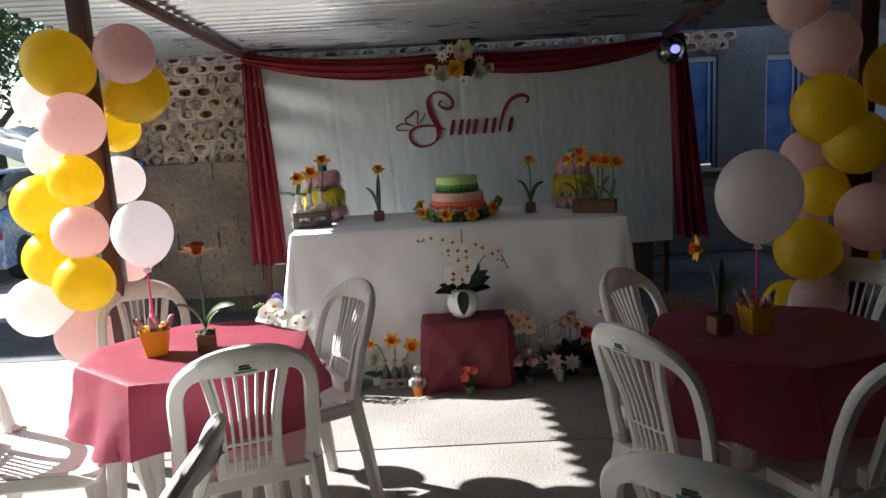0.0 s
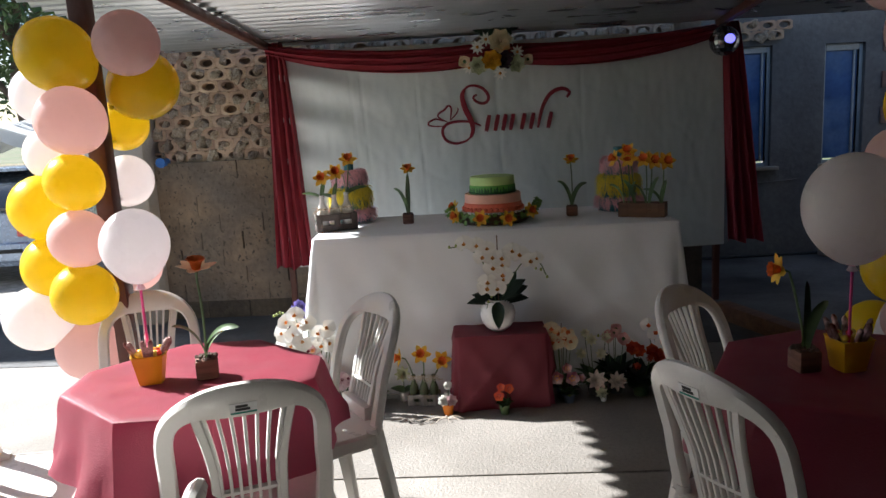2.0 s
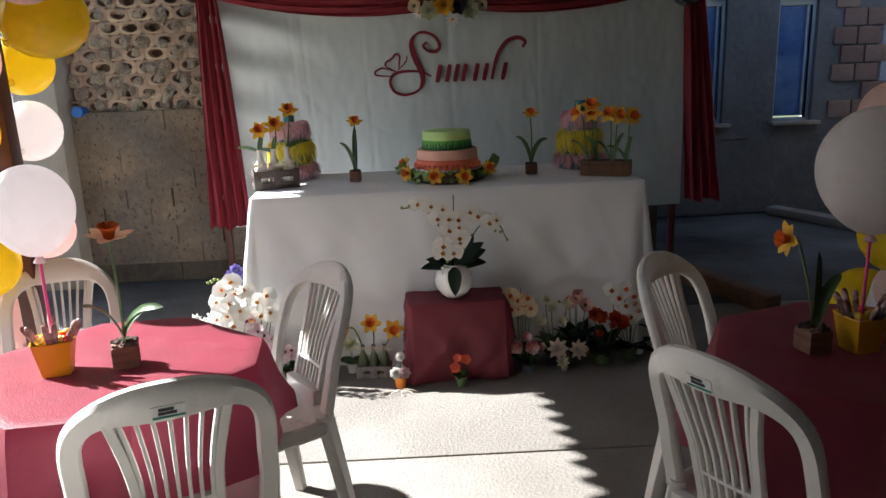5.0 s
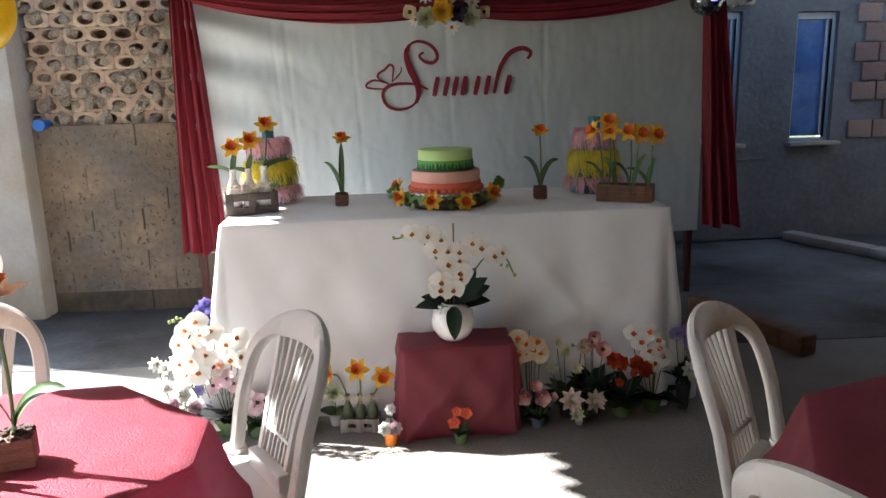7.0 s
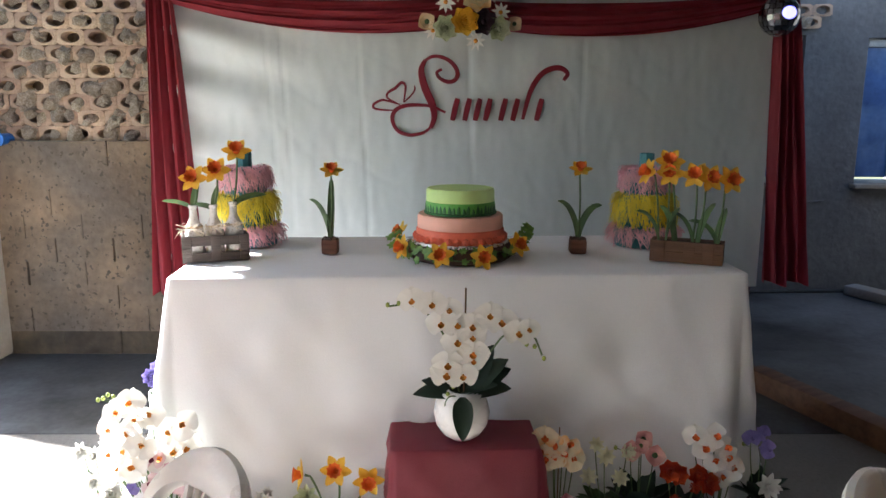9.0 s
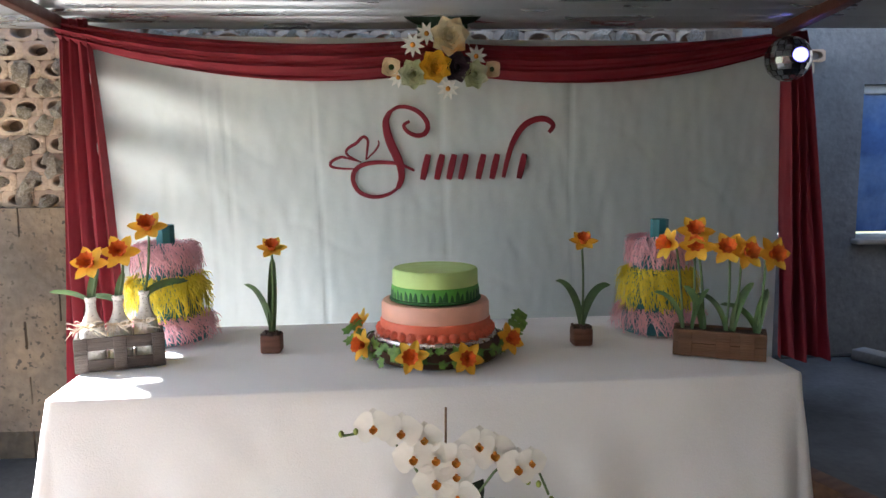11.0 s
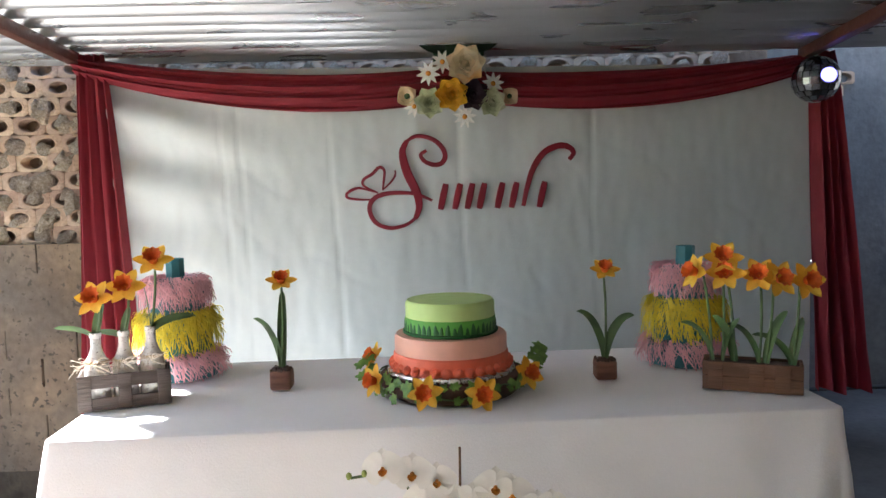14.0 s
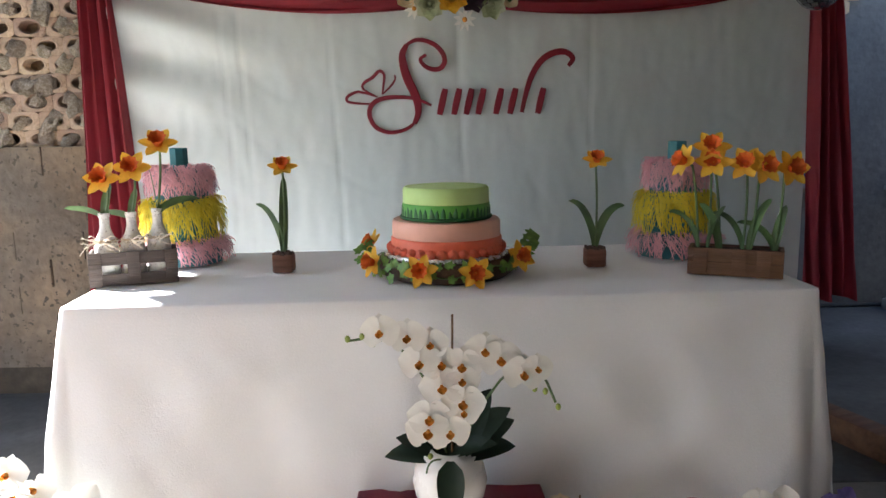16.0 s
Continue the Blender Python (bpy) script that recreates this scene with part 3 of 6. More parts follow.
def curtain(x_top, x_bot, w_top, w_bot, z_top, z_bot, folds):
    def at(u, v):
        k = v ** 0.8
        w = w_top + (w_bot - w_top) * k
        x = x_top + (x_bot - x_top) * k + (u - 0.5) * w
        d = 0.02 + 0.014 * k
        y = -0.055 + d * math.sin(2 * math.pi * folds * u + 0.8 * math.sin(4 * v)) + 0.006 * math.sin(2 * math.pi * folds * 2.3 * u + 3 * v)
        return (x, y, z_top + (z_bot - z_top) * v + 0.012 * math.sin(11 * u) * v)
    return Geo().grid(at, 54, 26)


solid("side_curtain", curtain(-1.412, -1.398, 0.10, 0.25, 1.85, 0.41, 4), DRAPE, "maroon voile curtain hanging beside the yard end of the backdrop", "curtain", group="backdrop curtains", m=BD)
solid("side_curtain", curtain(1.478, 1.60, 0.10, 0.235, 1.84, 0.42, 4), DRAPE, "maroon voile curtain hanging beside the building end of the backdrop", "curtain", group="backdrop curtains", m=BD)

# cut-out panel: a butterfly, flourishes and plain bars
sign = thing("cutout_sign", "maroon cut-out sign with a butterfly and plain bars on the backdrop", "sign", BD @ pose(0, -0.026, 0))


def smooth_line(pts, n=5):
    """A curve through the given points."""
    out = []
    for i in range(len(pts) - 1):
        a, b, c, d = (Vector(pts[max(0, min(len(pts) - 1, i + k))]) for k in (-1, 0, 1, 2))
        for k in range(n):
            t = k / n
            out.append(0.5 * (2 * b + (c - a) * t + (2 * a - 5 * b + 4 * c - d) * t * t + (3 * b - a - 3 * c + d) * t ** 3))
    return out + [Vector(pts[-1])]


def stroke(name, pts, w, w_end=None):
    line_pts = smooth_line(pts)
    n = len(line_pts) - 1
    w_end = w if w_end is None else w_end
    widths = [w + (w_end - w) * math.sin(math.pi * i / n) for i in range(n + 1)]
    part(name, Geo().band([(p.x, 0, p.y) for p in line_pts], widths, 0.004, (0, 1, 0)), VINYL, sign, smooth=False)


stroke("wing", [(-0.346, 1.305), (-0.401, 1.335), (-0.400, 1.360), (-0.365, 1.382), (-0.337, 1.407), (-0.318, 1.392), (-0.322, 1.350), (-0.327, 1.316)], 0.006, 0.013)
stroke("wing", [(-0.346, 1.306), (-0.400, 1.322), (-0.430, 1.326), (-0.466, 1.308), (-0.466, 1.289), (-0.425, 1.281), (-0.375, 1.279)], 0.006, 0.012)
stroke("antenna", [(-0.327, 1.316), (-0.293, 1.347), (-0.275, 1.374), (-0.276, 1.393)], 0.005, 0.008)
stroke("bar", [(-0.226, 1.508), (-0.243, 1.473), (-0.241, 1.434), (-0.226, 1.380), (-0.201, 1.326), (-0.187, 1.286), (-0.184, 1.240), (-0.200, 1.198)], 0.018, 0.036)
stroke("flourish", [(-0.197, 1.203), (-0.237, 1.175), (-0.299, 1.164), (-0.353, 1.183), (-0.378, 1.222), (-0.378, 1.261), (-0.353, 1.289), (-0.310, 1.302), (-0.256, 1.304), (-0.194, 1.297), (-0.130, 1.270)], 0.011, 0.019)
stroke("flourish", [(-0.230, 1.505), (-0.195, 1.525), (-0.156, 1.525), (-0.112, 1.507), (-0.082, 1.475), (-0.074, 1.442), (-0.090, 1.417), (-0.121, 1.412), (-0.155, 1.426), (-0.172, 1.452), (-0.148, 1.469)], 0.012, 0.020)
for x in (-0.085, -0.027, 0.023, 0.072, 0.145, 0.203, 0.318):
    stroke("bar", [(x - 0.012, 1.232), (x, 1.285), (x + 0.012, 1.335)], 0.022, 0.028)
stroke("flourish", [(0.240, 1.238), (0.255, 1.305), (0.280, 1.383), (0.321, 1.445), (0.370, 1.474), (0.418, 1.477), (0.450, 1.452), (0.432, 1.422)], 0.016, 0.026)

# mirror ball lamp on the stand's corner
ball = thing("mirror_ball_lamp", "small mirror ball party lamp hung at the corner of the stand", "party lamp", BD @ pose(1.413, -0.13, 1.715) @ Matrix.Scale(1.13, 4))
core = Geo().ball((0, 0, 0), 0.078, 20, 12)
part("ball", core, MIRROR, ball)
for r in range(1, 11):
    th = math.pi * r / 11
    for c in range(max(4, round(20 * math.sin(th)))):
        ph = 2 * math.pi * c / max(4, round(20 * math.sin(th)))
        d = Vector((math.sin(th) * math.cos(ph), math.sin(th) * math.sin(ph), math.cos(th)))
        core_tile = part("mirror_tile", bpy.data.meshes.get("tile_mesh") or Geo().box((0, 0, 0), (0.0205, 0.0205, 0.003)).mesh(MIRROR, False), MIRROR, ball, m=aim(d * 0.079, d))
        core_tile.data.name = "tile_mesh"
part("hanger", Geo().tube([(0, 0, 0.075), (0.02, 0.04, 0.11), (0.05, 0.14, 0.125)], 0.006, 8), RAFFIA, ball)
LAMP = bpy.data.materials.new("lit_lamp")
LAMP.use_nodes = True
LAMP.node_tree.nodes["Principled BSDF"].inputs["Emission Color"].default_value = (0.2, 0.18, 1, 1)
LAMP.node_tree.nodes["Principled BSDF"].inputs["Emission Strength"].default_value = 0.5
part("light", Geo().ball((0.0, -0.076, 0.005), (0.03, 0.012, 0.026), 12, 8), LAMP, ball, "glowing violet-white light")


# ---- cloth-covered tables ----
def outline(w, d, r, n=10):
    """A rounded rectangle, corner by corner: points, outward normals, and nearness to a corner."""
    pts = []
    for cx, cy, a0 in ((1, -1, -90), (1, 1, 0), (-1, 1, 90), (-1, -1, 180)):
        for i in range(n + 1):
            a = radians(a0 + 90 * i / n)
            pts.append((cx * (w / 2 - r) + r * math.cos(a), cy * (d / 2 - r) + r * math.sin(a), math.cos(a), math.sin(a)))
    full = []
    for i, p in enumerate(pts):
        q = pts[(i + 1) % len(pts)]
        full.append(p)
        gap = math.hypot(q[0] - p[0], q[1] - p[1])
        steps = int(gap / 0.022)
        for s in range(1, steps):
            k = s / steps
            full.append(tuple(p[c] + (q[c] - p[c]) * k for c in range(4)))
    return full


def cloth(w, d, r, top, hem, corner_drop, flare, folds, seed, edge=0.012, cut=False, soft=0.02, crease=0.0):
    rim = outline(w, d, r, 1 if cut else 10)
    n = len(rim)
    rnd = random.Random(seed)
    ph = [rnd.uniform(0, 6.28) for _ in range(4)]
    g = Geo()
    rings = []
    for s in (0.0, 0.5, 0.9):
        rings.append([(x * s, y * s, top + 0.0015 * noise.noise((x * s * 4 + seed, y * s * 4, 0))) for x, y, _, _ in rim])
    rings.append([(x - nx * edge, y - ny * edge, top) for x, y, nx, ny in rim])
    rings.append([(x - nx * edge * 0.3, y - ny * edge * 0.3, top - edge * 0.3) for x, y, nx, ny in rim])
    rings.append([(x, y, top - edge) for x, y, nx, ny in rim])
    rows = 26
    for k in range(1, rows + 1):
        v = k / rows
        ring = []
        for i, (x, y, nx, ny) in enumerate(rim):
            corner = min(1.0, (abs(x) / (w / 2)) ** 6 * (abs(y) / (d / 2)) ** 6 * 1.6)
            if cut:
                corner = min(1.0, (abs(x) / (w / 2) * abs(y) / (d / 2) / 0.48) ** 3)
            s = i / n * 2 * math.pi
            wave = math.sin(folds * s + ph[0]) * 0.6 + math.sin(folds * 1.9 * s + ph[1]) * 0.4
            fold = flare * v * (0.35 + 0.65 * wave * (0.4 + corner)) + 0.10 * corner * v ** 1.3 * flare / 0.06
            drop = (top - edge - hem + corner_drop * corner + 0.008 * math.sin(3 * s + ph[2])) * v
            fold += soft * v ** 0.8 * (noise.noise((x * 3.2 + drop * 3.0 + seed, y * 3.2, drop * 1.2)) + 0.5 * noise.noise((x * 8 - drop * 5 + seed, y * 8, drop * 2)))
            slant = (x - y) * 2.0 + drop * 1.7
            fold += crease * (1 - 0.8 * corner) * v ** 0.7 * (max(0.0, 1 - 4 * abs(noise.noise((slant * 2.2 + seed, drop * 1.1, y)))) + 0.5 * max(0.0, 1 - 4 * abs(noise.noise((x * 5 - drop * 2 + seed, drop * 1.6, 2)))))
            ring.append((x + nx * fold, y + ny * fold, top - edge - drop))
        rings.append(ring)
    for ring in rings:
        g.v += ring
    for a in range(len(rings) - 1):
        for i in range(n):
            j = (i + 1) % n
            g.f.append((a * n + i, (a + 1) * n + i, (a + 1) * n + j, a * n + j))
    return g


def slab_geo(w, d, r, h):
    rim = outline(w, d, r, 1 if r > 0.1 else 10)
    n, g = len(rim), Geo()
    for off, z in ((0.008, h), (0, h - 0.008), (0, h - 0.03), (0.01, h - 0.032)):
        g.v += [(x - nx * off, y - ny * off, z) for x, y, nx, ny in rim]
    for a in range(3):
        g.f += [(a * n + i, (a + 1) * n + i, (a + 1) * n + (i + 1) % n, a * n + (i + 1) % n) for i in range(n)]
    g.f += [tuple(range(n)), tuple(reversed(range(3 * n, 4 * n)))]
    return g


def table(name, label, w, d, h, r, m):
    t = thing(name, label, "table", m)
    part("tabletop", slab_geo(w, d, r, h), PLASTIC, t)
    for sx in (-1, 1):
        for sy in (-1, 1):
            part("leg", Geo().tube([(sx * (w / 2 - 0.11), sy * (d / 2 - 0.11), h - 0.03), (sx * (w / 2 - 0.06), sy * (d / 2 - 0.06), 0)], [0.032, 0.022], 8), PLASTIC, t)
    return t


TABLE = pose(0.087, 4.265, 0, 0, 0, 2.6)
table("cake_table", "long white table under a white tablecloth", 1.70, 0.65, 0.79, 0.03, TABLE)
solid("white_tablecloth", cloth(1.75, 0.69, 0.02, 0.803, 0.02, 0.0, 0.055, 13, 5, 0.008, soft=0.035, crease=0.03), WHITE_CLOTH, "floor-length white tablecloth with soft folds over the cake table", "tablecloth", m=TABLE)

GUEST_L = pose(-0.73, 2.295, 0, 0, 0, 6)
GUEST_R = pose(0.91, 2.18, 0, 0, 0, 20)
for m, lit, seed, W in ((GUEST_L, "in the sun", 11, 0.64), (GUEST_R, "in the shade", 12, 0.68)):
    table("guest_table", "white plastic guest table under a maroon cloth, " + lit, W - 0.04, 0.55, 0.70, 0.205, m)
    solid("maroon_tablecloth", cloth(W, 0.59, 0.21, 0.708, 0.515, 0.0, 0.055, 8, seed, 0.007, True, crease=0.025), TNT_MAROON, "square maroon tablecloth hanging in folds, " + lit, "tablecloth", group="guest tablecloths", m=m)

PED = pose(0.10, 3.812, 0, 0, 0, 2.5)
solid("pedestal_stool", Geo().box((0, 0, 0.165), (0.34, 0.17, 0.33), 0.01), WOOD_BROWN, "low box stool hidden under maroon cloth", "stool", m=PED)
solid("pedestal_cloth", cloth(0.43, 0.225, 0.025, 0.352, 0.006, 0.0, 0.014, 11, 21, 0.006, soft=0.03, crease=0.04), TNT_MAROON, "maroon cloth draped to the floor over a low stool", "cloth", m=PED)


# ---- plastic chairs ----
def back_y(z):
    return -0.185 - 0.20 * (z - 0.43) - 0.12 * max(0, z - 0.6)


def bow(x):
    """How far the back curves away behind the sitter."""
    return -0.05 * (1 - min(1.0, abs(x) / 0.2) ** 2)


def make_chair():
    c = thing("plastic_chair", "white moulded plastic chair with an arched slatted back", "chair", group="plastic chairs")
    seat = Geo()

    def seat_at(u, v):
        x, y = (u - 0.5) * 0.42, (v - 0.5) * 0.41
        x *= 1 + 0.10 * v
        k = max(abs(2 * u - 1), abs(2 * v - 1))
        z = 0.437 - 0.012 * (1 - k ** 3) - (0.02 * max(0, v - 0.85) / 0.15)
        return (x, y, z)
    seat.grid(seat_at, 14, 14)
    rim = outline(0.44, 0.42, 0.06)
    g = len(seat.v)
    n = len(rim)
    for off, z in ((-0.012, 0.438), (0.004, 0.432), (0.006, 0.40), (-0.004, 0.39)):
        seat.v += [(x + nx * off, y + ny * off, z) for x, y, nx, ny in rim]
    for a in range(3):
        for i in range(n):
            seat.f.append((g + a * n + i, g + (a + 1) * n + i, g + (a + 1) * n + (i + 1) % n, g + a * n + (i + 1) % n))
    part("seat", seat, PLASTIC, c)
    for sx in (-1, 1):
        part("leg", Geo().band([(sx * 0.185, 0.185, 0.425), (sx * 0.197, 0.205, 0.22), (sx * 0.208, 0.225, 0.0)], [0.062, 0.05, 0.036], 0.034, (sx, 1, 0)), PLASTIC, c)
        part("leg", Geo().band([(sx * 0.19, -0.18, 0.45), (sx * 0.205, -0.215, 0.22), (sx * 0.215, -0.245, 0.0)], [0.066, 0.052, 0.036], 0.034, (sx, -1, 0)), PLASTIC, c)
    pts, ws = [], []
    for i in range(33):
        t = i / 32 * math.pi
        x = 0.198 * math.copysign(abs(math.cos(t)) ** 0.82, math.cos(t))
        e = math.sin(t)
        if i < 6 or i > 26:
            pass
        z = 0.60 + 0.185 * e ** 0.52
        pts.append((x * (1 - 0.03 * (1 - e)), back_y(z) + bow(x), z))
        ws.append(0.044 + 0.036 * e ** 6)
    low = [(0.188, back_y(0.43), 0.43), (0.19, back_y(0.48), 0.48), (0.194, back_y(0.54), 0.54)]
    pts = low + pts + [(-x, y, z) for x, y, z in reversed(low)]
    ws = [0.05, 0.046, 0.044] + ws + [0.044, 0.046, 0.05]
    part("back_frame", Geo().band(pts, ws, 0.026, (0, 1, 0.25)), PLASTIC, c)

    def rib(top, waist, foot):
        out = []
        for i in range(13):
            v = i / 12
            z = 0.755 - (0.755 - 0.445) * v
            x = top + (waist - top) * math.sin(min(1, v / 0.65) * math.pi / 2) + (foot - waist) * max(0, v - 0.65) / 0.35
            out.append((x, back_y(z) - 0.002 + bow(x) * (1 - 0.55 * v), z))
        return out
    for sx in (-1, 1):
        part("back_rib", Geo().band(rib(sx * 0.112, sx * 0.082, sx * 0.08), [0.024] * 13, 0.018, (0, 1, 0.25)), PLASTIC, c)
    for k in range(7):
        f = (k - 3) / 3.6
        part("slat", Geo().band(rib(f * 0.112, f * 0.082, f * 0.08), [0.009] * 13, 0.012, (0, 1, 0.25)), PLASTIC, c)
    part("cross_bar", Geo().band([(x, back_y(0.535) - 0.002 + bow(x) * 0.6, 0.535) for x in (-0.072, 0, 0.072)], 0.012, 0.014, (0, 1, 0.25)), PLASTIC, c)
    part("back_foot", Geo().box((0, back_y(0.455) - 0.012, 0.455), (0.2, 0.03, 0.05), 0.006), PLASTIC, c)
    mark = Geo().box((0, 0, 0), (0.062, 0.0015, 0.026))
    s = part("sticker", mark, STICKER, c, "small white sticker with dark bars", m=pose(0.0, back_y(0.768) - 0.0645, 0.768, 16), smooth=False)
    part("print_bar", Geo().box((-0.004, -0.0015, 0.006), (0.028, 0.001, 0.006)).box((-0.002, -0.0015, -0.002), (0.034, 0.001, 0.006)), INK, s, smooth=False)
    part("print_bar", Geo().box((0, -0.0015, -0.0105), (0.06, 0.001, 0.004)), STICKER_GREEN, s, smooth=False)
    return c


def chair_pose(top_x, top_y, face_x, face_y, tall=1.0, wide=1.0):
    """A chair by where its back's top stands and the way it faces."""
    f = Vector((face_x, face_y)).normalized()
    return pose(top_x + f.x * 0.31, top_y + f.y * 0.31, 0, 0, 0, math.degrees(math.atan2(-f.x, f.y))) @ Matrix.Diagonal((wide, 1, tall, 1))


CHAIRS = [(-0.485, 1.93, -0.36, 0.93, 1.0, 0.9), (-0.302, 2.78, -0.83, -0.55, 0.955), (-1.17, 2.99, 0.3, -0.95, 0.95, 0.88), (-1.50, 2.22, 1, 0.1), (-0.425, 1.43, -1, -0.06),
          (0.468, 1.93, 0.83, 0.5, 1.0, 0.94), (0.63, 2.71, 0.75, -0.66, 0.96), (1.10, 1.72, -0.35, 0.93), (1.36, 2.52, -0.75, -0.6), (0.40, 1.22, 0.6, 0.8)]
first = None
for row in CHAIRS:
    if first is None:
        first = make_chair()
        first.matrix_basis = chair_pose(*row)
    else:
        copy_thing(first, chair_pose(*row))


# ---- balloons ----
def balloon_geo(r, long=1.12):
    def at(u, v):
        t = math.pi * v
        k = 1 - 0.16 * max(0, math.cos(t)) ** 2
        rr = r * math.sin(t) * k
        a = 2 * math.pi * u
        return (rr * math.cos(a), rr * math.sin(a), -r * long * math.cos(t) * (1.12 if v < 0.5 else 1))
    g = Geo().grid(at, 28, 20, True)
    return g


def knot_geo(r, long=1.12):
    zb = -r * long * 1.12
    return Geo().lathe([(0.004, zb + 0.006), (0.006, zb), (0.013, zb - 0.012), (0.010, zb - 0.014)], 10)


LATEX = {"y": (YELLOW_BALLOON, "yellow"), "p": (PINK_BALLOON, "pale pink"), "w": (WHITE_BALLOON, "white")}
LEFT = [(-1.50, 3.20, 1.64, 0.135, "y"), (-1.21, 3.15, 1.66, 0.114, "p"), (-1.30, 3.45, 1.53, 0.135, "y"), (-1.69, 3.40, 1.51, 0.116, "w"), (-1.44, 3.13, 1.40, 0.123, "p"),
        (-1.44, 3.52, 1.38, 0.105, "y"), (-1.68, 3.40, 1.28, 0.110, "w"), (-1.46, 3.13, 1.18, 0.104, "y"), (-1.45, 3.52, 1.15, 0.107, "w"), (-1.72, 3.35, 1.07, 0.131, "y"),
        (-1.47, 3.13, 0.97, 0.108, "p"), (-1.70, 3.35, 0.83, 0.134, "y"), (-1.48, 3.13, 0.76, 0.117, "y"), (-1.78, 3.30, 0.63, 0.130, "w"), (-1.62, 3.35, 0.48, 0.126, "p"),
        (-1.45, 3.52, 0.78, 0.098, "p"), (-1.55, 3.52, 1.71, 0.086, "p")]
RIGHT = [(1.18, 2.60, 1.65, 0.09, "p"), (1.27, 2.60, 1.51, 0.105, "p"), (1.51, 2.58, 1.41, 0.11, "y"), (1.26, 2.55, 1.31, 0.111, "y"), (1.34, 2.52, 1.20, 0.10, "y"),
         (1.35, 2.84, 1.14, 0.10, "p"), (1.33, 2.70, 1.03, 0.085, "y"), (1.40, 2.52, 0.96, 0.111, "p"), (1.21, 2.55, 0.86, 0.104, "y"), (1.34, 2.88, 0.91, 0.09, "p"),
         (1.25, 2.75, 0.62, 0.09, "y"), (1.28, 2.60, 0.68, 0.09, "p"), (1.52, 2.86, 0.78, 0.104, "y"), (1.60, 2.85, 1.08, 0.094, "p")]
for rows, (px, py) in ((LEFT, POST_L), (RIGHT, POST_R)):
    for x, y, z, r, c in rows:
        if rows is LEFT:
            x, y, z, r = 0.056 + 0.90 * (x - 0.038), 0.175 + 0.90 * (y - 0.175), 1.34 + 0.90 * (z - 1.34), 0.90 * r
        way = Vector((x - px, y - py, 0.1))
        b = thing("balloon", LATEX[c][1] + " latex balloon tied to a shelter post", "balloon", aim((x, y, z), way), group="balloon columns")
        part("latex_body", balloon_geo(r, 1.02), LATEX[c][0], b)
        part("knot", knot_geo(r, 1.02), LATEX[c][0], b)


# ---- flowers: shared shapes ----
def ring_of(n, tilt, length, width, cup, curl, tip, start=0.0, out=0.0, ruffle=0.0, base=0.25):
    g = Geo()
    for i in range(n):
        g.petal(length, width, cup, curl, tip, base, pose(0, 0, 0, 0, 0, start + 360 * i / n) @ pose(out, 0, 0, 0, -tilt, 0), ruffle=ruffle)
    return g


def joined(*geos):
    g = Geo()
    for o in geos:
        g.add(o.v, o.f)
    return g


def trumpet_geo():
    g = Geo()
    prof = [(0.004, 0.0), (0.010, 0.004), (0.0125, 0.012), (0.0145, 0.020), (0.019, 0.026), (0.0215, 0.028), (0.0185, 0.0255), (0.0135, 0.018), (0.008, 0.008), (0.001, 0.006)]
    prof = [(r * 0.86, z * 0.95) for r, z in prof]
    return g.lathe(prof, 28, wave=lambda a, r, z, v: (r * (1 + 0.12 * math.sin(9 * a) * (1 if 0.35 < v < 0.72 else 0)), z + 0.002 * math.sin(14 * a) * (1 if 0.35 < v < 0.72 else 0)))


DAFF = joined(ring_of(3, 6, 0.044, 0.0235, 0.3, 0.1, 0.95, 0), ring_of(3, 12, 0.043, 0.0235, 0.3, 0.1, 0.95, 60)).mesh(PETAL_YELLOW)
DAFF_CREAM = joined(ring_of(3, 8, 0.046, 0.024, 0.25, 0.1, 0.9, 0), ring_of(3, 14, 0.044, 0.024, 0.25, 0.1, 0.9, 60)).mesh(PETAL_CREAM)
TRUMP = trumpet_geo().mesh(TRUMPET)


def orchid_mesh(material):
    g = Geo()
    for a, L, W in ((90, 0.030, 0.024), (215, 0.029, 0.022), (325, 0.029, 0.022)):
        g.petal(L, W, 0.15, -0.08, 0.85, 0.3, pose(0, 0, -0.002, 0, 0, a))
    for a in (10, 170):
        g.petal(0.034, 0.044, 0.12, -0.06, 0.75, 0.3, pose(0, 0, 0.002, 0, 0, a), 8, 6)
    return g.mesh(material)


def orchid_heart(material):
    g = Geo()
    g.petal(0.014, 0.012, 0.6, 0.5, 0.8, 0.4, pose(0, 0, 0.003, 0, 0, -90) @ pose(0, 0, 0, 0, -25, 0))
    for a in (25, 155):
        g.petal(0.009, 0.008, 0.5, 0.6, 0.8, 0.4, pose(0, 0, 0.003, 0, 0, a) @ pose(0, 0, 0, 0, -35, 0))
    g.ball((0, 0.001, 0.006), (0.003, 0.003, 0.004), 8, 5)
    return g.mesh(material)


OR_WHITE, OR_IVORY, OR_VIOLET, OR_MAUVE = (orchid_mesh(x) for x in (PETAL_WHITE, PETAL_IVORY, PETAL_VIOLET, PETAL_MAUVE))
OH_GOLD, OH_ORANGE, OH_WINE, OH_VIOLET = (orchid_heart(x) for x in (HEART_GOLD, HEART_ORANGE, HEART_WINE, PETAL_VIOLET))


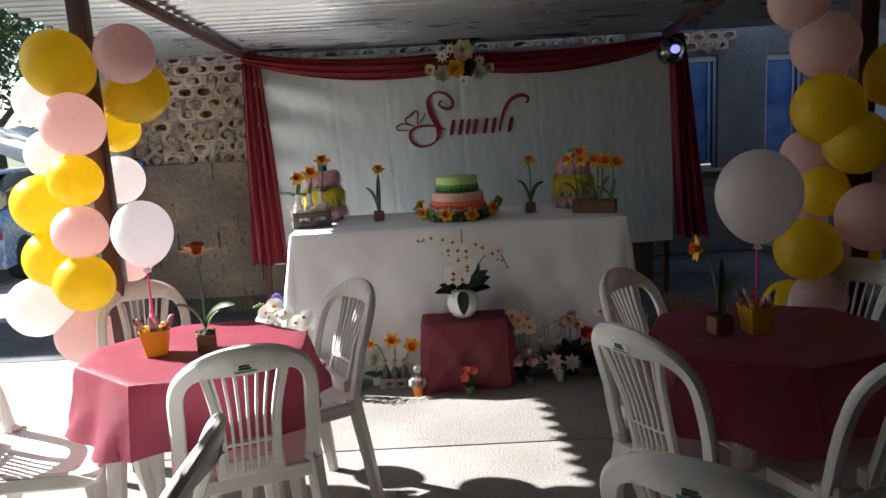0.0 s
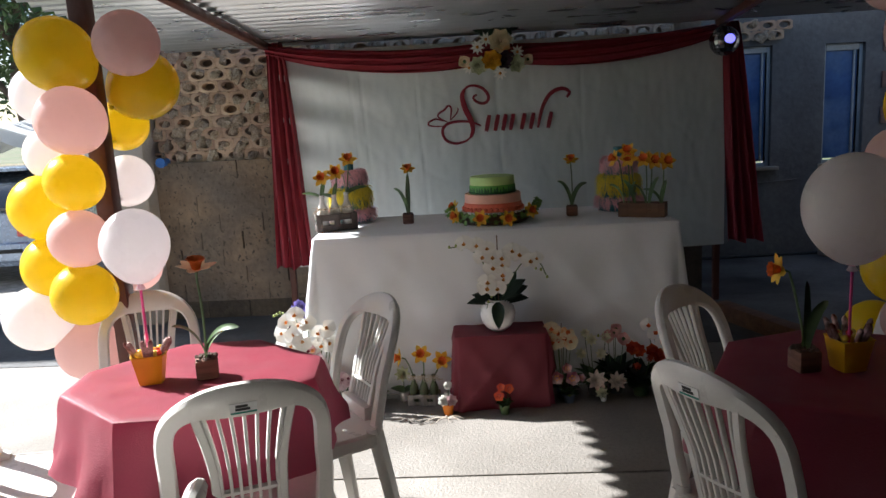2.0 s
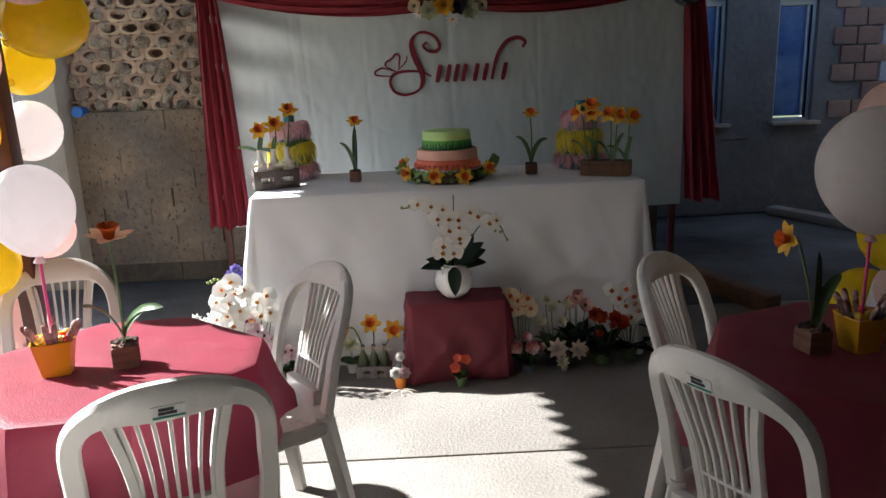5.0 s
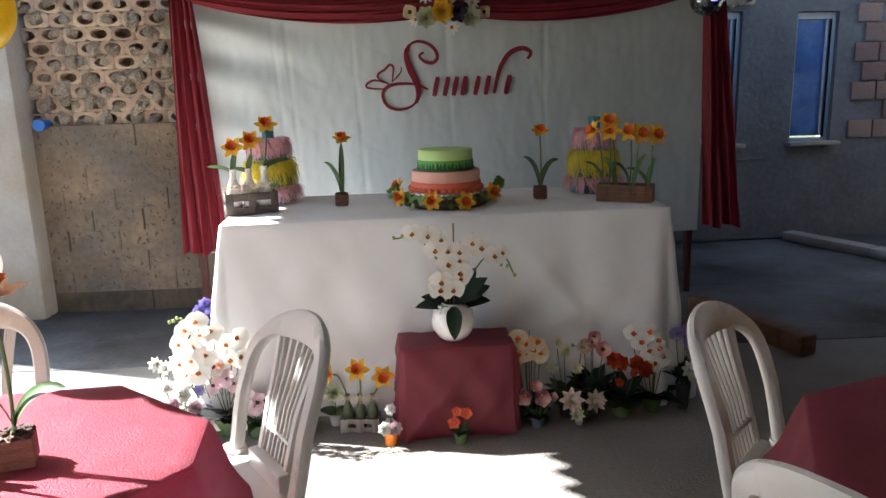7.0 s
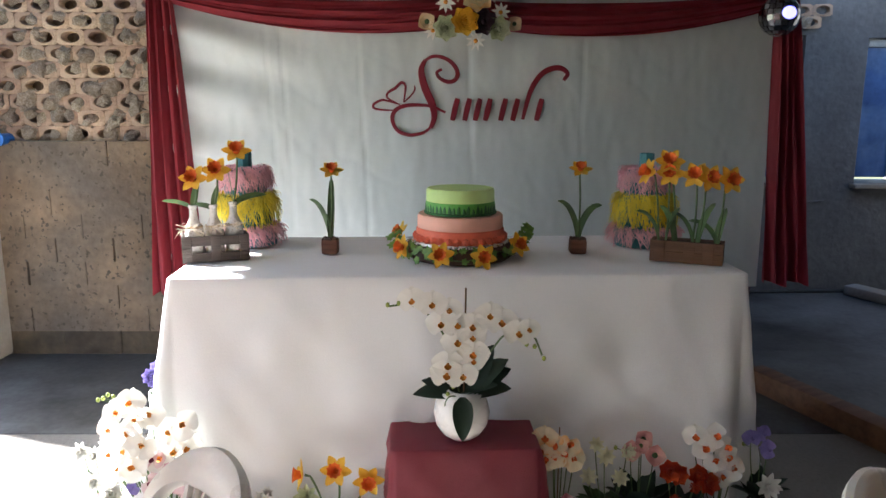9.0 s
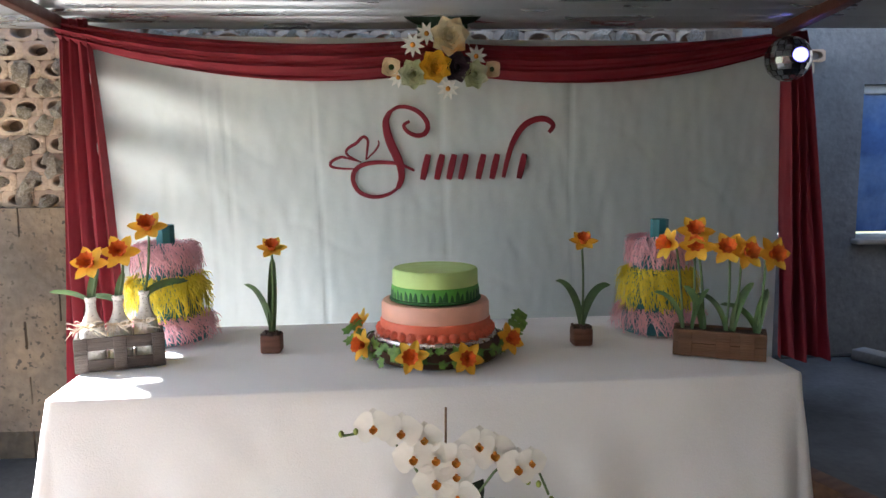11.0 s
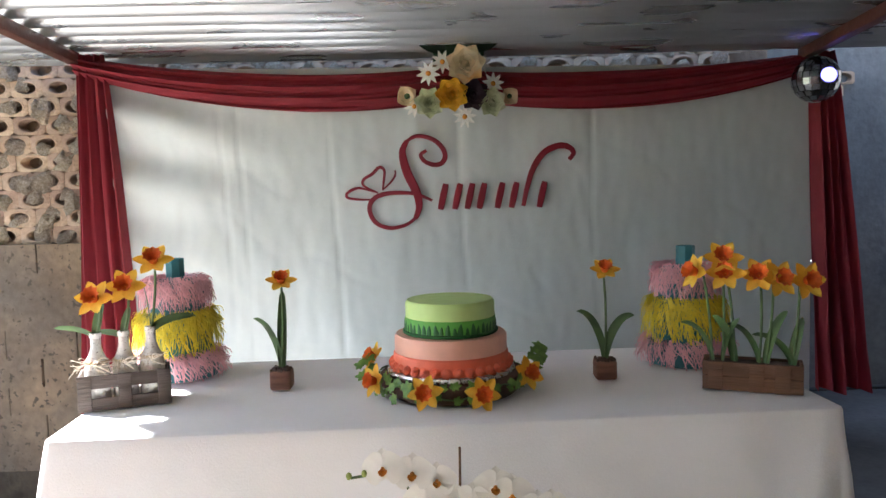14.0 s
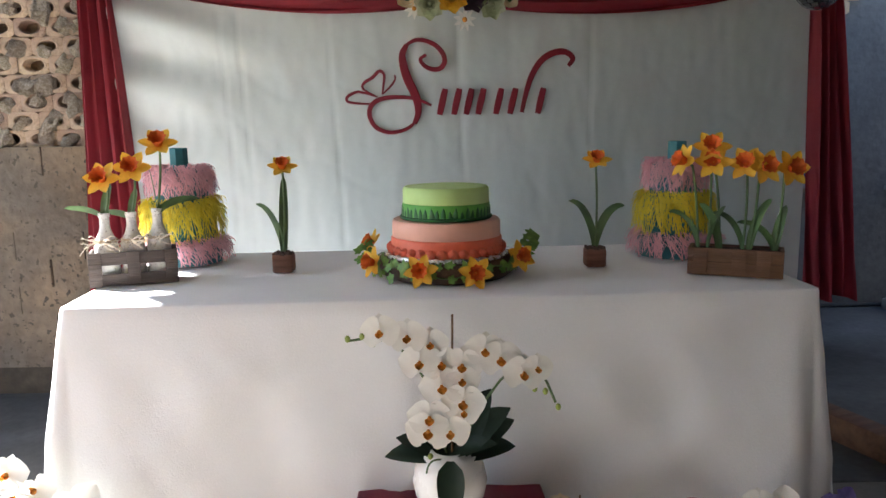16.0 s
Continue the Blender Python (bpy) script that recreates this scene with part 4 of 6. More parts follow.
def rose_mesh(material, r=0.03):
    g = Geo()
    for k, (n, tilt, f) in enumerate(((7, 14, 1.0), (6, 34, 0.9), (5, 52, 0.76), (4, 66, 0.58), (3, 80, 0.4))):
        for i in range(n):
            g.petal(r * 1.1 * f, r * 1.0 * f, 0.5, 0.2, 0.58, 0.5, pose(0, 0, 0.1 * r * k, 0, 0, 360 * i / n + 31 * k) @ pose(0.08 * r, 0, 0, 0, -tilt, 0), 5, 4, ruffle=0.03)
    g.ball((0, 0, r * 0.45), r * 0.2, 8, 5)
    return g.mesh(material)


ROSE_WHITE, ROSE_CREAM, ROSE_GOLD, ROSE_PLUM, ROSE_VIOLET, ROSE_RED, ROSE_MAUVE, ROSE_GREEN = (
    rose_mesh(x) for x in (PETAL_WHITE, PETAL_IVORY, PETAL_YELLOW, PETAL_PLUM, PETAL_VIOLET, PETAL_RED, PETAL_MAUVE, PETAL_GREENISH))


def lotus_mesh(material, r=0.03):
    return joined(*(ring_of(8, t, r * f, r * 0.42, 0.5, 0.15, 0.8, s) for t, f, s in ((18, 1.0, 0), (42, 0.95, 22), (64, 0.85, 8)))).mesh(material)


LOTUS_WHITE, LOTUS_GREEN, LOTUS_PINK, LOTUS_CREAM, LOTUS_BLUSH = (lotus_mesh(x) for x in (PETAL_WHITE, PETAL_GREENISH, PETAL_MAUVE, PETAL_PALE, PETAL_BLUSH))
DAISY = ring_of(9, 6, 0.03, 0.011, 0.2, -0.05, 0.7).mesh(PETAL_WHITE)
DAISY_EYE = Geo().ball((0, 0, 0.002), (0.0065, 0.0065, 0.004), 10, 6).mesh(HEART_GOLD)
POPPY = joined(ring_of(4, 18, 0.03, 0.036, 0.35, 0.15, 0.65, 0, ruffle=0.04), ring_of(4, 34, 0.027, 0.03, 0.35, 0.15, 0.65, 45, ruffle=0.04)).mesh(PETAL_PINK)
POPPY_CREAM = joined(ring_of(4, 18, 0.03, 0.036, 0.35, 0.15, 0.65, 0, ruffle=0.04), ring_of(4, 34, 0.027, 0.03, 0.35, 0.15, 0.65, 45, ruffle=0.04)).mesh(PETAL_CREAM)
POPPY_EYE = Geo().ball((0, 0, 0.006), (0.007, 0.007, 0.006), 10, 6).mesh(LEAF)
TULIP = joined(ring_of(3, 62, 0.036, 0.03, 0.6, 0.2, 0.8, 0), ring_of(3, 70, 0.036, 0.028, 0.6, 0.1, 0.8, 60)).mesh(PETAL_RED)
PANSY_RED = joined(ring_of(5, 5, 0.022, 0.024, 0.15, 0.0, 0.75, 18, ruffle=0.03)).mesh(PETAL_RED)
PANSY_MAUVE = joined(ring_of(5, 5, 0.02, 0.022, 0.15, 0.0, 0.75, 18, ruffle=0.03)).mesh(PETAL_MAUVE)
PANSY_WINE = ring_of(5, 5, 0.021, 0.024, 0.15, 0.0, 0.75, 18, ruffle=0.03).mesh(PETAL_WINE)
PANSY_EYE = ring_of(5, 6, 0.011, 0.011, 0.1, 0, 0.75, 18).mesh(HEART_WINE)
PANSY_GOLD = ring_of(5, 6, 0.011, 0.011, 0.1, 0, 0.75, 18).mesh(HEART_GOLD)
BUD_MESH = Geo().ball((0, 0, 0), (0.006, 0.006, 0.0075), 10, 7).mesh(BUD)
BLOOMS = {"daffodil": (DAFF, TRUMP, "trumpet"), "cream_daffodil": (DAFF_CREAM, TRUMP, "trumpet"), "white_orchid": (OR_WHITE, OH_GOLD, "lip"), "amber_orchid": (OR_IVORY, OH_ORANGE, "lip"),
          "orange_orchid": (OR_WHITE, OH_ORANGE, "lip"), "violet_orchid": (OR_VIOLET, OH_VIOLET, "lip"), "mauve_orchid": (OR_MAUVE, OH_WINE, "lip"), "white_rose": (ROSE_WHITE, None, ""), "cream_rose": (ROSE_CREAM, None, ""),
          "gold_rose": (ROSE_GOLD, None, ""), "plum_rose": (ROSE_PLUM, None, ""), "violet_rose": (ROSE_VIOLET, None, ""), "red_rose": (ROSE_RED, None, ""), "mauve_rose": (ROSE_MAUVE, None, ""), "green_rose": (ROSE_GREEN, None, ""),
          "white_lotus": (LOTUS_WHITE, None, ""), "green_lotus": (LOTUS_GREEN, None, ""), "pink_lotus": (LOTUS_PINK, None, ""), "cream_lotus": (LOTUS_CREAM, None, ""), "blush_lotus": (LOTUS_BLUSH, None, ""), "daisy": (DAISY, DAISY_EYE, "eye"), "poppy": (POPPY, POPPY_EYE, "eye"), "cream_poppy": (POPPY_CREAM, POPPY_EYE, "eye"),
          "tulip": (TULIP, None, ""), "red_pansy": (PANSY_RED, PANSY_EYE, "eye"), "wine_pansy": (PANSY_WINE, PANSY_GOLD, "eye"), "mauve_pansy": (PANSY_MAUVE, PANSY_EYE, "eye")}
LEAF_MESH = {"broad": Geo().petal(0.09, 0.036, 0.3, -0.25, 0.8, 0.3, None, 8, 4).mesh(LEAF), "dark": Geo().petal(0.10, 0.042, 0.3, -0.2, 0.8, 0.3, None, 8, 4).mesh(LEAF_DARK),
             "round": Geo().petal(0.055, 0.05, 0.2, -0.2, 0.7, 0.4, None, 7, 5).mesh(LEAF), "small": Geo().petal(0.04, 0.02, 0.3, -0.2, 0.75, 0.3, None, 6, 4).mesh(LEAF)}


def bloom(owner, kind, p, way, size=1.0, spin=0.0):
    petals, heart, heart_name = BLOOMS[kind]
    b = part("bloom", petals, None, owner, m=aim(p, way, spin, size))
    if heart:
        part(heart_name, heart, None, b, m=Matrix.Scale(1.35 if kind in ("amber_orchid", "orange_orchid") else 1.0, 4))
    return b


def leaf(owner, kind, p, turn, lift, size=1.0, roll=0.0):
    part("leaf", LEAF_MESH[kind], None, owner, m=Matrix.Translation(p) @ pose(0, 0, 0, 0, -lift, turn) @ pose(0, 0, 0, roll, 0, 0) @ Matrix.Scale(size, 4))


def stem(owner, a, b, lift=(0, 0, 0), r=0.0025, material=STEM, name="stem", n=8):
    part(name, Geo().tube(arc_pts(a, b, lift, n), r, 7), material, owner)


def blade(owner, p, turn, height, out, width=0.025, droop=None):
    """A long strap leaf that rises and arches outwards."""
    droop = min(0.42, 6.5 * out) if droop is None else droop
    out = out * 1.2 + 0.006
    def at(u, v):
        w = width / 2 * (0.3 + 0.7 * math.sin(math.pi * min(1, 0.12 + 0.88 * u)) ** 0.6) * (1 if u < 0.97 else 0.4)
        y = (2 * v - 1) * w
        x = out * u ** 1.6
        z = height * (u - droop * u ** 3)
        run, rise = out * 1.6 * u ** 0.6, height * (1 - 3 * droop * u * u)
        k = 0.75 / max(1e-6, math.hypot(run, rise))
        return (x - y * rise * k, 0.66 * y - 0.25 * (2 * v - 1) ** 2 * w, z + y * run * k)
    part("leaf", Geo().grid(at, 12, 4, m=Matrix.Translation(p) @ pose(0, 0, 0, 0, 0, turn)), LEAF, owner)


def pot(owner, r, h, material, kind="round", soil=True):
    if kind == "block":
        part("pot", Geo().box((0, 0, h / 2), (2 * r, 2 * r, h), 0.006), material, owner)
        if soil:
            g = Geo()
            rnd = random.Random(int(r * 9999))
            for _ in range(40):
                a = rnd.uniform(0.003, 0.007)
                g.ball((rnd.uniform(-0.85, 0.85) * r, rnd.uniform(-0.85, 0.85) * r, h + 0.001), a, 6, 4)
            tagged(part("soil", g, SOIL, owner), kind="stuff")
        return
    prof = [(0.001, 0), (r * 0.74, 0), (r * 0.78, h * 0.05), (r * 0.95, h * 0.8), (r, h * 0.82), (r * 1.02, h), (r * 0.93, h), (r * 0.9, h * 0.85), (0.001, h * 0.84)]
    part("pot", Geo().lathe(prof, 24), material, owner)


def daffodil(owner, foot, head, way, leaves=((150, 0.15, 0.05), (15, 0.17, 0.03)), kind="daffodil", size=1.0, spin=0.0):
    foot, head, way = Vector(foot), Vector(head), Vector(way).normalized()
    neck = head - way * 0.004
    pts = arc_pts(foot, head - way * 0.02 - Vector((0, 0, 0.004)), (0.004, 0, 0), 8) + [neck]
    part("stem", Geo().tube(pts, [0.0032] * 8 + [0.003, 0.004], 7), STEM, owner)
    bloom(owner, kind, head, way, size * 1.16, spin)
    for turn, h, out in leaves:
        blade(owner, foot, turn, h, out)


# ---- on the cake table ----
TOP = 0.806

# twin single daffodils
for x, y, z, lean in ((-0.34, 4.25, 1.085, 0.06), (0.505, 4.262, 1.09, -0.02)):
    d = thing("daffodil_block", "single yellow craft daffodil standing in a small reddish wood block", "craft flower", pose(x, y, TOP), group="single daffodils")
    pot(d, 0.027, 0.05, WOOD_RED, "block")
    if x < 0:
        lv = ((185, 0.20, 0.05), (60, 0.215, 0.006))
    else:
        lv = ((175, 0.20, 0.055), (5, 0.19, 0.062))
    daffodil(d, (0, 0, 0.05), (lean * 0.2, -0.02, z - TOP), (lean * 2, -0.6, 0.8), lv, size=0.84)

# crate with three crackled bottles
CR = pose(-0.70, 4.148, TOP, 0, 0, 20)


def slat_crate(m, label, L, D, H, wood, gap_front=True):
    c = thing("slatted_crate", label, "crate", m)
    t = 0.006
    for z, h in ((0.002 + H * 0.16, H * 0.34), (H * 0.80, H * 0.36)):
        for y in (-D / 2, D / 2):
            part("slat", Geo().box((0, y, z), (L, t, h), 0.0012), wood, c)
        for x in (-L / 2, L / 2):
            part("slat", Geo().box((x - math.copysign(t, x) * 0.5, 0, z), (t, D - t, h), 0.0012), wood, c)
    for x in (-L / 2 + 0.014, 0, L / 2 - 0.014):
        part("batten", Geo().box((x, -D / 2 - t * 0.95, H / 2 + 0.001), (0.03, t * 0.8, H), 0.0012), wood, c)
    part("base_board", Geo().box((0, 0, 0.004), (L - 2 * t, D - 2 * t, 0.006)), wood, c)
    return c


slat_crate(CR, "dark brown slatted craft crate holding three bottles", 0.205, 0.085, 0.086, WOOD_DARK)


def bottle(m, label, glaze, h, r, bow, head, way, lv, kind="daffodil", group=""):
    b = thing("craft_bottle", label, "bottle", m, group=group)
    prof = [(0.001, 0), (r * 0.94, 0), (r, 0.004), (r, h * 0.50), (r * 0.92, h * 0.58), (r * 0.55, h * 0.72), (r * 0.42, h * 0.80), (r * 0.40, h * 0.93), (r * 0.47, h * 0.94), (r * 0.47, h), (r * 0.34, h), (r * 0.3, h * 0.9), (0.001, h * 0.9)]
    part("glass_body", Geo().lathe(prof, 20), glaze, b)
    bz = h * bow
    tie = Geo()
    rb = r * (1.03 if bow < 0.55 else 0.92 if bow < 0.8 else 0.47)
    for k in range(4):
        tie.tube([(rb * math.cos(a), rb * math.sin(a), bz + 0.002 * k) for a in [2 * math.pi * i / 14 for i in range(15)]], 0.0012, 5)
    part("twine", tie, TWINE, b)
    rnd = random.Random(int(h * 1000 + head[0] * 777))
    tuft = Geo()
    for k in range(30):
        a = radians(rnd.uniform(-190, 10))
        L = rnd.uniform(0.016, 0.045)
        s = Vector((rb * math.cos(a) * 0.4, -rb, bz))
        e = s + Vector((L * math.cos(a), -0.006, L * rnd.uniform(-0.8, 0.5)))
        tuft.tube(arc_pts(s, e, (0, -0.006, rnd.uniform(-0.008, 0.012)), 5), 0.0009, 4)
    tagged(part("raffia_bow", tuft, RAFFIA, b, "frayed raffia bow"), kind="stuff")
    daffodil(b, (0, 0, h * 0.9), head, way, lv, kind)
    return b


for i, (hx, hz, way, lv) in enumerate(((0.016, 0.256, (-0.1, -0.85, 0.5), ((175, 0.05, 0.08), (30, 0.10, 0.012))), (0.022, 0.280, (0.1, -0.85, 0.5), ((200, 0.03, 0.05), (20, 0.08, 0.01))),
                                       (0.025, 0.338, (0.15, -0.7, 0.7), ((150, 0.13, 0.01), (5, 0.07, 0.085))))):
    bottle(CR @ pose(-0.062 + 0.062 * i, 0.0, 0.008, 0, 0, -20), "crackled white bottle tied with raffia, holding a daffodil", CRACKLE, 0.172 + 0.006 * (i == 2), 0.029, 0.58, (hx, -0.02, hz), way, lv, group="crackled bottles")


# shredded paper towers
def tower(m, seed):
    t = thing("fringed_tower", "three-tier decorative tower of pink and yellow shredded paper on teal card", "decoration", m, group="fringed towers")
    rnd = random.Random(seed)
    part("core", Geo().lathe([(0.001, 0), (0.105, 0), (0.105, 0.06), (0.092, 0.062), (0.092, 0.178), (0.074, 0.18), (0.074, 0.268), (0.001, 0.27)], 20), TEAL, t, smooth=False)
    part("finial", Geo().lathe([(0.001, 0.268), (0.026, 0.268), (0.026, 0.33), (0.022, 0.331), (0.022, 0.28), (0.001, 0.28)], 8), TEAL, t, smooth=False)
    for name, material, r0, r1, z1, drop, n in (("pink_fringe", FRINGE_PINK, 0.108, 0.142, 0.074, 0.07, 620), ("yellow_fringe", FRINGE_YELLOW, 0.094, 0.122, 0.188, 0.112, 900), ("pink_fringe", FRINGE_PINK, 0.076, 0.10, 0.28, 0.085, 850)):
        g = Geo()
        for k in range(n):
            a = rnd.uniform(0, 2 * math.pi)
            d = Vector((math.cos(a), math.sin(a), 0))
            s = Vector((-d.y, d.x, 0))
            p0 = d * rnd.uniform(r0 * 0.86, r0) + Vector((0, 0, z1 + rnd.uniform(-0.02, 0.006)))
            p3 = d * rnd.uniform(r1 * 0.82, r1) + s * rnd.uniform(-0.045, 0.045) + Vector((0, 0, max(0.003, z1 - drop * rnd.uniform(0.25, 1.1))))
            bow = d * rnd.uniform(0.0, 0.014) + Vector((0, 0, rnd.uniform(-0.004, 0.014))) + s * rnd.uniform(-0.014, 0.014)
            w = s * 0.0013 + Vector((0, 0, 0.0008))
            pts = arc_pts(p0, p3, bow, 5)
            b = len(g.v)
            for p in pts:
                g.v += [tuple(p - w), tuple(p + w)]
            g.f += [(b + 2 * i, b + 2 * i + 1, b + 2 * i + 3, b + 2 * i + 2) for i in range(5)]
        tagged(part(name, g, material, t, smooth=False), kind="stuff")
    return t


tower(pose(-0.665, 4.43, TOP), 3)
tower(pose(0.775, 4.43, TOP, 0, 0, 70), 4)

# planter box with daffodils
PB = pose(0.835, 4.125, TOP, 0, 0, -24)
box = thing("planter_box", "brown wooden planter box with a row of yellow craft daffodils", "planter", PB)
L, D, H = 0.225, 0.07, 0.07
for y in (-D / 2, D / 2):
    for z in (H * 0.25, H * 0.75):
        part("board", Geo().box((0, y, z), (L, 0.008, H * 0.485), 0.0015), WOOD_BROWN, box)
for x in (-L / 2 + 0.004, L / 2 - 0.004):
    part("end_board", Geo().box((x, 0, H / 2), (0.008, D - 0.0085, H), 0.0015), WOOD_BROWN, box)
for x in (-L / 2 + 0.03, 0.01, L / 2 - 0.045):
    part("batten", Geo().box((x, -D / 2 - 0.006, H / 2), (0.034, 0.004, H * 0.98), 0.001), WOOD_BROWN, box)
part("soil", Geo().box((0, 0, H * 0.85), (L - 0.018, D - 0.01, 0.01), 0.002), SOIL, box)
for fx, fz, dx, way, lv in ((-0.092, 0.285, -0.035, (-0.75, -0.6, 0.35), ((170, 0.15, 0.06),)), (-0.068, 0.318, 0.0, (0.1, -0.8, 0.6), ((-20, 0.14, 0.03),)), (-0.04, 0.282, -0.02, (-0.1, -0.9, 0.45), ((-160, 0.16, 0.04),)),
                            (0.015, 0.278, 0.0, (-0.1, -0.85, 0.5), ((170, 0.15, 0.06),)), (0.03, 0.272, 0.025, (0.5, -0.8, 0.35), ((10, 0.17, 0.035),)), (0.088, 0.27, 0.025, (0.55, -0.75, 0.25), ((175, 0.12, 0.07), (20, 0.13, 0.015)))):
    daffodil(box, (fx, 0, 0.062), (fx + dx, -0.02, fz), way, lv)

# cake on its wooden slab
slab_m = pose(0.10, 4.215, TOP)
sl = Geo().lathe([(0.001, 0), (0.17, 0), (0.178, 0.006), (0.18, 0.042), (0.172, 0.048), (0.001, 0.048)], 44, wave=lambda a, r, z, v: (r * (1 + 0.02 * math.sin(3 * a) + 0.012 * math.sin(8 * a + 1)), z))
solid("wood_slab", sl, SLICE_WOOD, "dark round wooden slab serving as the cake stand", "cake stand", m=slab_m)
cake = thing("birthday_cake", "two-tier cake iced in coral and green with piped edges", "cake", slab_m @ pose(0, 0, 0.05))
part("foil_board", Geo().lathe([(0.001, 0), (0.162, 0), (0.163, 0.004), (0.16, 0.009), (0.001, 0.009)], 40), FOIL, cake, "silver foil cake board")
part("lower_tier", Geo().lathe([(0.001, 0.009), (0.146, 0.009), (0.1465, 0.045), (0.144, 0.05), (0.142, 0.052)], 44), ICING_CORAL, cake, "coral icing")
part("lower_tier_top", Geo().lathe([(0.142, 0.046), (0.143, 0.05), (0.1425, 0.088), (0.138, 0.0945), (0.001, 0.096)], 44), ICING_PEACH, cake, "pale peach icing")
part("upper_tier", Geo().lathe([(0.001, 0.097), (0.115, 0.097), (0.115, 0.135), (0.113, 0.138)], 40), ICING_GREEN, cake, "grass green icing")
part("upper_tier_top", Geo().lathe([(0.1125, 0.134), (0.1135, 0.138), (0.113, 0.173), (0.108, 0.179), (0.001, 0.18)], 40), ICING_LIME, cake, "pale lime icing")
ros = Geo()
for k in range(3):
    ros.tube([((0.0095 - 0.0028 * k) * math.cos(t), (0.0095 - 0.0028 * k) * math.sin(t), 0.003 * k) for t in [i * 2 * math.pi / 12 for i in range(13)]], 0.0034, 6)
ros.ball((0, 0, 0.008), 0.003, 6, 4)
ros_me = ros.mesh(ICING_CORAL)
for i in range(34):
    a = 2 * math.pi * i / 34
    d = Vector((math.cos(a), math.sin(a), 0.5))
    part("piped_rosette", ros_me, None, cake, m=aim((0.149 * math.cos(a), 0.149 * math.sin(a), 0.021), d, i * 37))
grass = Geo().petal(0.03, 0.013, 0.5, 0.15, 0.6, 0.6, pose(0, 0, 0, 0, -82, 0), 6, 4).mesh(ICING_DARK)
for i in range(46):
    a = 360 * i / 46
    part("piped_grass", grass, None, cake, m=pose(0.116 * math.cos(radians(a)), 0.116 * math.sin(radians(a)), 0.098, 0, 0, a + 10 * math.sin(i * 2.3)) @ Matrix.Scale(0.8 + 0.35 * abs(math.sin(i * 1.7)), 4))
part("piped_border", Geo().tube([(0.117 * math.cos(t), 0.117 * math.sin(t), 0.1005) for t in [i * 2 * math.pi / 44 for i in range(45)]], 0.0045, 8), ICING_DARK, cake)


def ivy_geo():
    g = Geo()
    for a, L in ((0, 0.03), (55, 0.024), (-55, 0.024), (110, 0.017), (-110, 0.017)):
        g.petal(L, 0.014, 0.1, -0.08, 0.85, 0.5, pose(0, 0, 0, 0, 0, a), 5, 2)
    return g


IVY = ivy_geo().mesh(LEAF_BRIGHT)
IVY_DARK = ivy_geo().mesh(LEAF_DARK)
gar = thing("cake_garland", "garland of craft daffodils and green ivy round the cake slab", "garland", slab_m)
rnd = random.Random(8)
part("vine", Geo().tube([(0.188 * math.cos(t), 0.188 * math.sin(t), 0.03 + 0.012 * math.sin(5 * t)) for t in [radians(150 + 240 * i / 40) for i in range(41)]], 0.0022, 6), STEM, gar)
for i in range(80):
    a = radians(rnd.uniform(150, 390))
    r = rnd.uniform(0.186, 0.205)
    z = rnd.uniform(0.008, 0.055)
    d = Vector((math.cos(a), math.sin(a), rnd.uniform(-0.1, 0.7)))
    part("ivy_leaf", IVY if math.sin(a) < 0.1 or i % 3 else IVY_DARK, None, gar, m=aim((r * math.cos(a), r * math.sin(a), z), d, rnd.uniform(0, 360), rnd.uniform(0.5, 0.8)))
for a, z, out in ((8, 0.06, 0.235), (-4, 0.05, 0.225), (172, 0.055, 0.225), (186, 0.04, 0.215), (2, 0.075, 0.215)):
    for k in range(3):
        part("ivy_leaf", IVY, None, gar, m=aim((out * math.cos(radians(a)) + 0.012 * k - 0.012, out * math.sin(radians(a)), z + 0.012 * k), (0.2 * k - 0.2, -0.7, 0.6), 70 * k + a, 0.7))
for a, z, w in ((-108, 0.032, (-0.2, -0.95, 0.25)), (-71, 0.026, (0.1, -0.98, 0.2)), (-155, 0.035, (-0.75, -0.6, 0.25)), (-28, 0.045, (0.45, -0.8, 0.35)), (165, 0.06, (-0.7, -0.3, 0.5))):
    bloom(gar, "daffodil", (0.205 * math.cos(radians(a)), 0.205 * math.sin(radians(a)), z + 0.008), w, 1.05, a)

# ---- flowers hung on the swag ----
hang = thing("swag_flowers", "cluster of cream roses, daisies and pale poppies pinned to the swag", "flower cluster", BD @ pose(-0.015, -0.11, 1.82) @ Matrix.Scale(1.25, 4))
part("backing", Geo().box((0, 0.03, 0.045), (0.16, 0.012, 0.12), 0.01), GARDEN_GREEN, hang)
for t in range(7):
    leaf(hang, "dark", (0, 0.01, 0.05), t * 51, 10, 0.9)
for k, (dx, dz, turn) in enumerate(((-0.06, 0.07, 120), (0.06, 0.075, 60), (0.09, 0.05, 20), (-0.09, 0.04, 160), (-0.02, 0.10, 90), (0.03, 0.10, 80))):
    part("leaf", LEAF_MESH["dark"], None, hang, m=pose(dx * 0.5, 0.01, dz * 0.6, 90, 0, 0) @ pose(0, 0, 0, 0, 0, turn))
